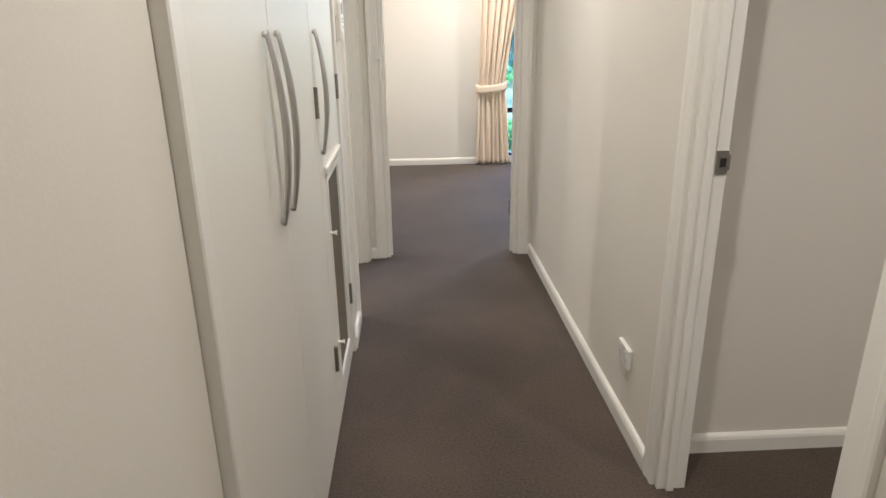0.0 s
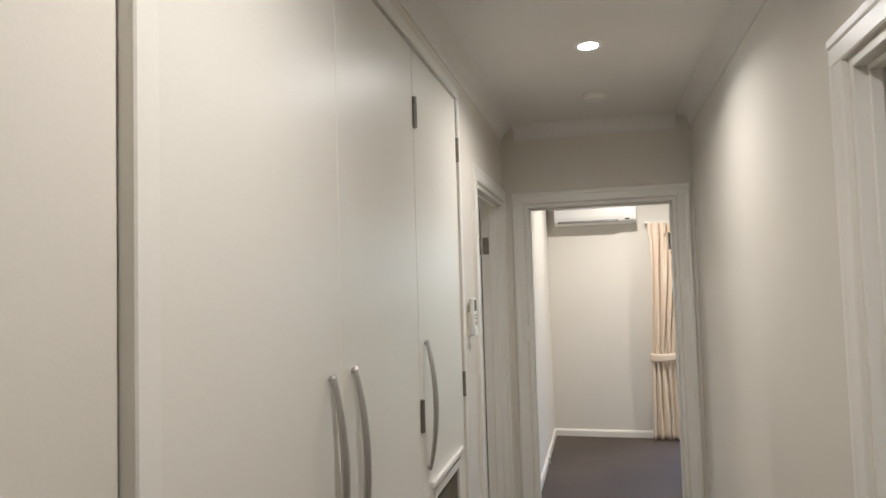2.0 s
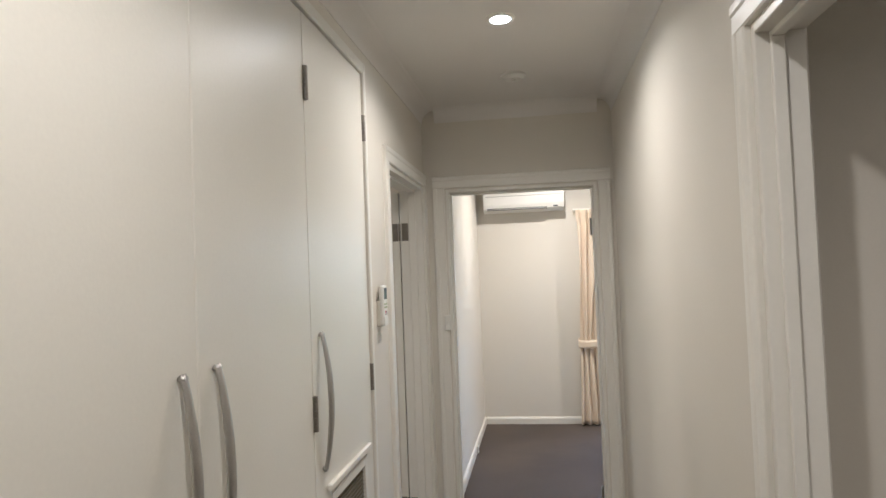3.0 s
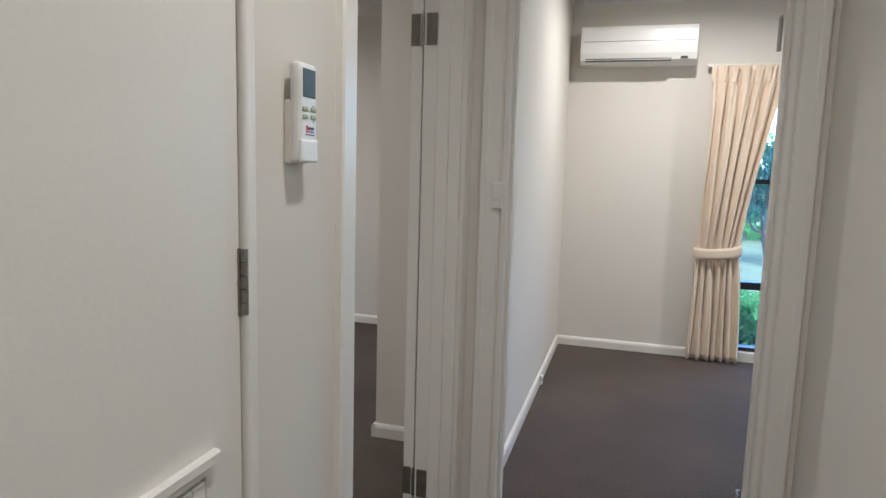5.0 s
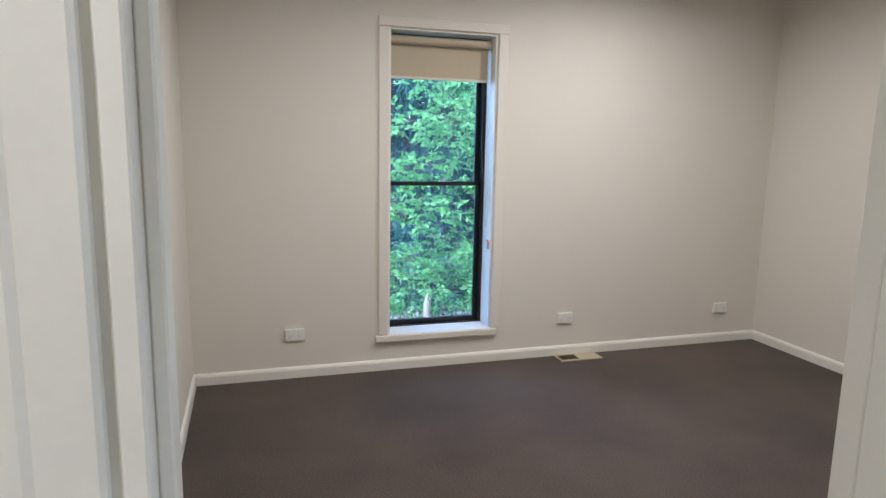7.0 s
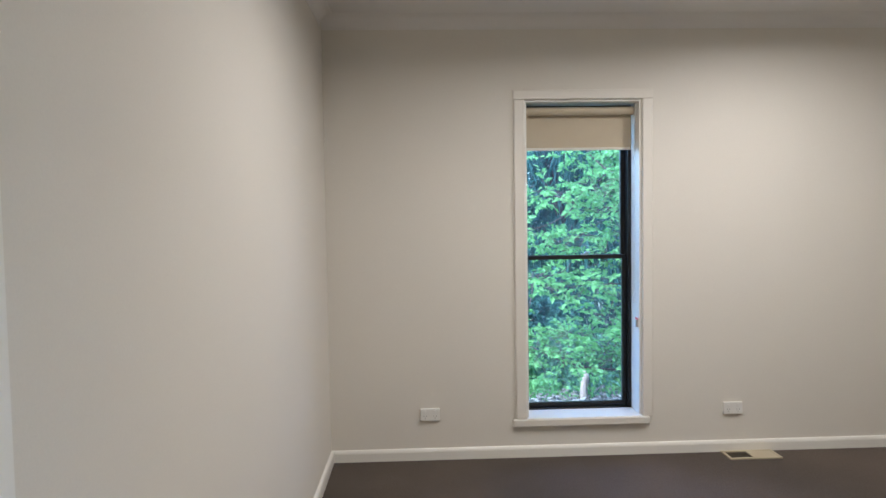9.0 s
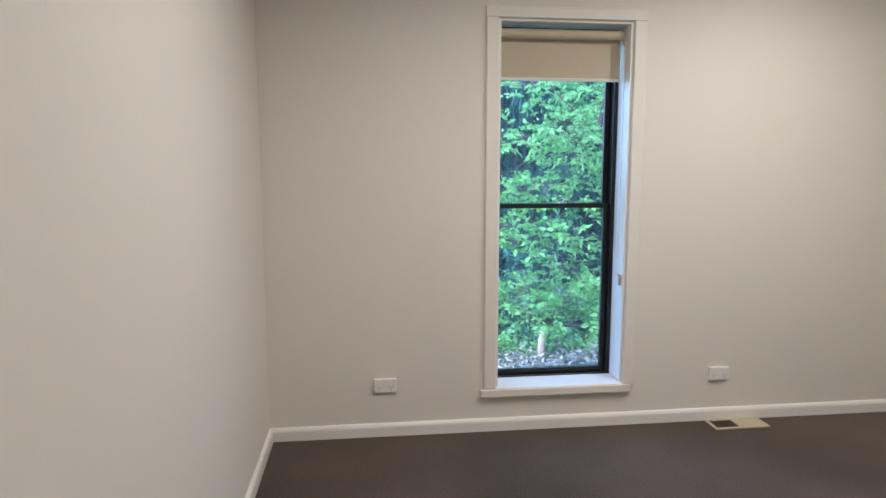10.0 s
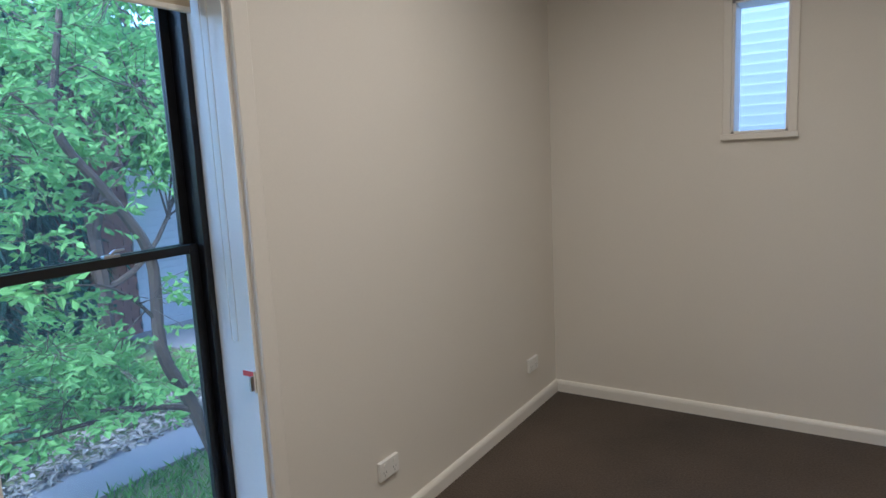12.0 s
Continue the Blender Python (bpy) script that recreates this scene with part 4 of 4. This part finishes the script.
shrub((-7.85, 4.7, GZ), 0.65, 0.85, 90, LEAF, 0.085, "leafy green shrub behind the driveway")
shrub((-7.9, 5.75, GZ), 0.60, 0.75, 90, LEAF2, 0.085, "low leafy green shrub behind the driveway")
shrub((-7.9, 6.7, GZ), 0.55, 0.8, 90, LEAF, 0.085, "leafy green shrub behind the driveway")
shrub((-9.3, 7.1, GZ), 0.55, 1.3, 120, LEAF3, 0.085, "deep green shrub near the brick pier")
shrub((-8.8, 5.2, GZ), 0.8, 1.6, 120, LEAF3, 0.11, "tall deep green shrub in the shade")
shrub((2.1, 10.7, GZ), 0.55, 0.62, 70, LEAF, 0.16, "low strap-leaved green plant on the lawn outside the end room")
shrub((3.1, 11.2, GZ), 0.6, 0.6, 70, LEAF2, 0.16, "low strap-leaved deep green plant on the lawn")
tree("weeping_tree", (3.7, 18.5, GZ), 3.4, [(0.0, 0.0, 2.6, 0.9, 0.8, 0.7), (-0.6, 0.2, 1.9, 0.6, 0.6, 0.6), (0.7, 0.1, 1.9, 0.7, 0.6, 0.7)], 130, 7, 0.24, 0.04, LEAF3, "grey-green drooping tree far across the lawn", droop=1.3, reach=0.5)

# a far belt of trees closing the garden
n = 26000
ang = rng.uniform(0, 2 * math.pi, n)
rad = rng.uniform(24, 30, n)
hh = rng.random(n) ** 1.3 * (2.6 + 1.0 * np.sin(ang * 9) + 0.7 * np.sin(ang * 23 + 1))
p = np.stack([rad * np.cos(ang), rad * np.sin(ang), GZ + hh], 1)
far = new("backdrop_woods", leaf_mesh("backdrop_woods", p, rng.normal(size=(n, 3)) + [0, 0, -0.6], rng.uniform(0.4, 0.9, n), rng.uniform(0.2, 0.45, n), LEAF))
tagged(far, "distant belt of green trees round the garden", "woods", kind="stuff")

# lawn tufts and ground cover between the house and the driveway, dry leaves behind it
n = 9000
p = np.stack([rng.uniform(-6.16, -4.1, n), rng.uniform(3.5, 8.5, n), np.full(n, GZ)], 1)
lawn = new("grass", leaf_mesh("grass", p, rng.normal(size=(n, 3)) * [0.5, 0.5, 0.2] + [0, 0, 0.9], rng.uniform(0.05, 0.14, n), rng.uniform(0.008, 0.02, n), GRASS))
tagged(lawn, "short green lawn under the window", "grass", kind="stuff")
n = 6000
p = np.stack([rng.uniform(0.0, 6.0, n), rng.uniform(7.7, 11.5, n), np.full(n, GZ)], 1)
lawn = new("grass", leaf_mesh("grass", p, rng.normal(size=(n, 3)) * [0.5, 0.5, 0.2] + [0, 0, 0.9], rng.uniform(0.06, 0.16, n), rng.uniform(0.01, 0.025, n), GRASS))
tagged(lawn, "short green lawn outside the end room", "grass", kind="stuff")
n = 2300
p = np.stack([-6.66 - rng.random(n) ** 1.3 * 0.75, rng.uniform(3.5, 8.2, n), GZ + rng.uniform(0.03, 0.07, n)], 1)
lit = new("leaf_litter", leaf_mesh("leaf_litter", p, rng.normal(size=(n, 3)) * [1, 1, 0.25], rng.uniform(0.05, 0.12, n), rng.uniform(0.02, 0.05, n), LITTER))
tagged(lit, "dry leaves and twigs along the driveway edge", "leaf litter", kind="stuff")
n = 2600
p = np.stack([rng.uniform(-8.6, -7.05, n), rng.uniform(3.8, 8.2, n), GZ + rng.random(n) * 0.16], 1)
cov = new("ground_cover", leaf_mesh("ground_cover", p, rng.normal(size=(n, 3)) + [0, 0, 0.2], rng.uniform(0.06, 0.13, n), rng.uniform(0.03, 0.06, n), LEAF))
tagged(cov, "low green ground cover under the shrubs", "ground cover", kind="stuff")
bm = bmesh.new()
tube(bm, [(-7.12, 5.62, GZ - 0.02), (-7.12, 5.615, GZ + 0.12), (-7.11, 5.63, GZ + 0.28), (-7.12, 5.64, GZ + 0.36)], [0.055, 0.045, 0.043, 0.03], 10)
solid("tree_stump", bm, material("bare_wood", (0.38, 0.29, 0.21), 0.9, vary=0.25, coarse=12, fine=80, bump=0.4), "pale bare stump beside the driveway", "stump", loc=(-7.12, 5.62, GZ))

# the brick garage across the driveway
gar = thing("garage", (-10.3, 10.0, GZ), "brick garage with a white roller door", "garage")
part("wall", B(-14.0, -10.02, 8.0, 13.0, GZ, 2.2), BRICKDARK, gar)
part("roof", prism(bmesh.new(), [(-0.3, 0), (4.4, 0), (4.4, 0.1), (2.0, 1.3), (-0.3, 0.1)], (-9.9, 7.7, 2.2), (0, 1, 0), 5.6, (-1, 0, 0)), ROOF, gar, "dark pitched roof")
bm = bmesh.new()
for k in range(22):
    z = GZ + k * 0.1
    box(bm, -10.018, -9.985 - 0.004 * (k % 2), 8.62, 11.0, z, z + 0.097)
part("roller_door", bm, BOARD, gar, "white roller door")
bm = bmesh.new()
for k in range(31):
    z = GZ + k * 0.086
    for j in range(3):
        y = 8.04 + j * 0.2 - (0.1 if k % 2 else 0)
        a, b = max(8.02, y), min(8.56, y + 0.19)
        if b - a > 0.03:
            box(bm, -10.10, -9.90, a, b, z, z + 0.076)
    box(bm, -10.09, -9.905, 8.025, 8.555, z + 0.076, z + 0.086)
tagged(part("pier", bm, BRICK, gar, "red brick pier"), kind="stuff")

# the neighbour's boarded wall beyond the small window
nb = thing("neighbour_house", (-3.5, 9.6, GZ), "pale blue-grey weatherboard house wall close by", "house")
part("wall", B(-7.5, 0.3, 9.45, 12.5, GZ, 3.2), BOARD, nb)
one = None
for k in range(50):
    z = GZ + 0.02 + k * 0.078
    if one is None:
        # profile turned over: an added top ledge shapes each board's bright highlight line
        bm = prism(bmesh.new(), [(0, 0), (0.010, 0), (0.024, 0.066), (0.024, 0.077), (0, 0.077)], (-7.5, 9.45, z), (1, 0, 0), 7.8, (0, -1, 0))
        one = part("weatherboard", bm, LAPBOARD, nb)
        first = z
    else:
        ob = new("weatherboard", one.data)
        ob.parent = nb
        ob.location = (0, 0, z - first)
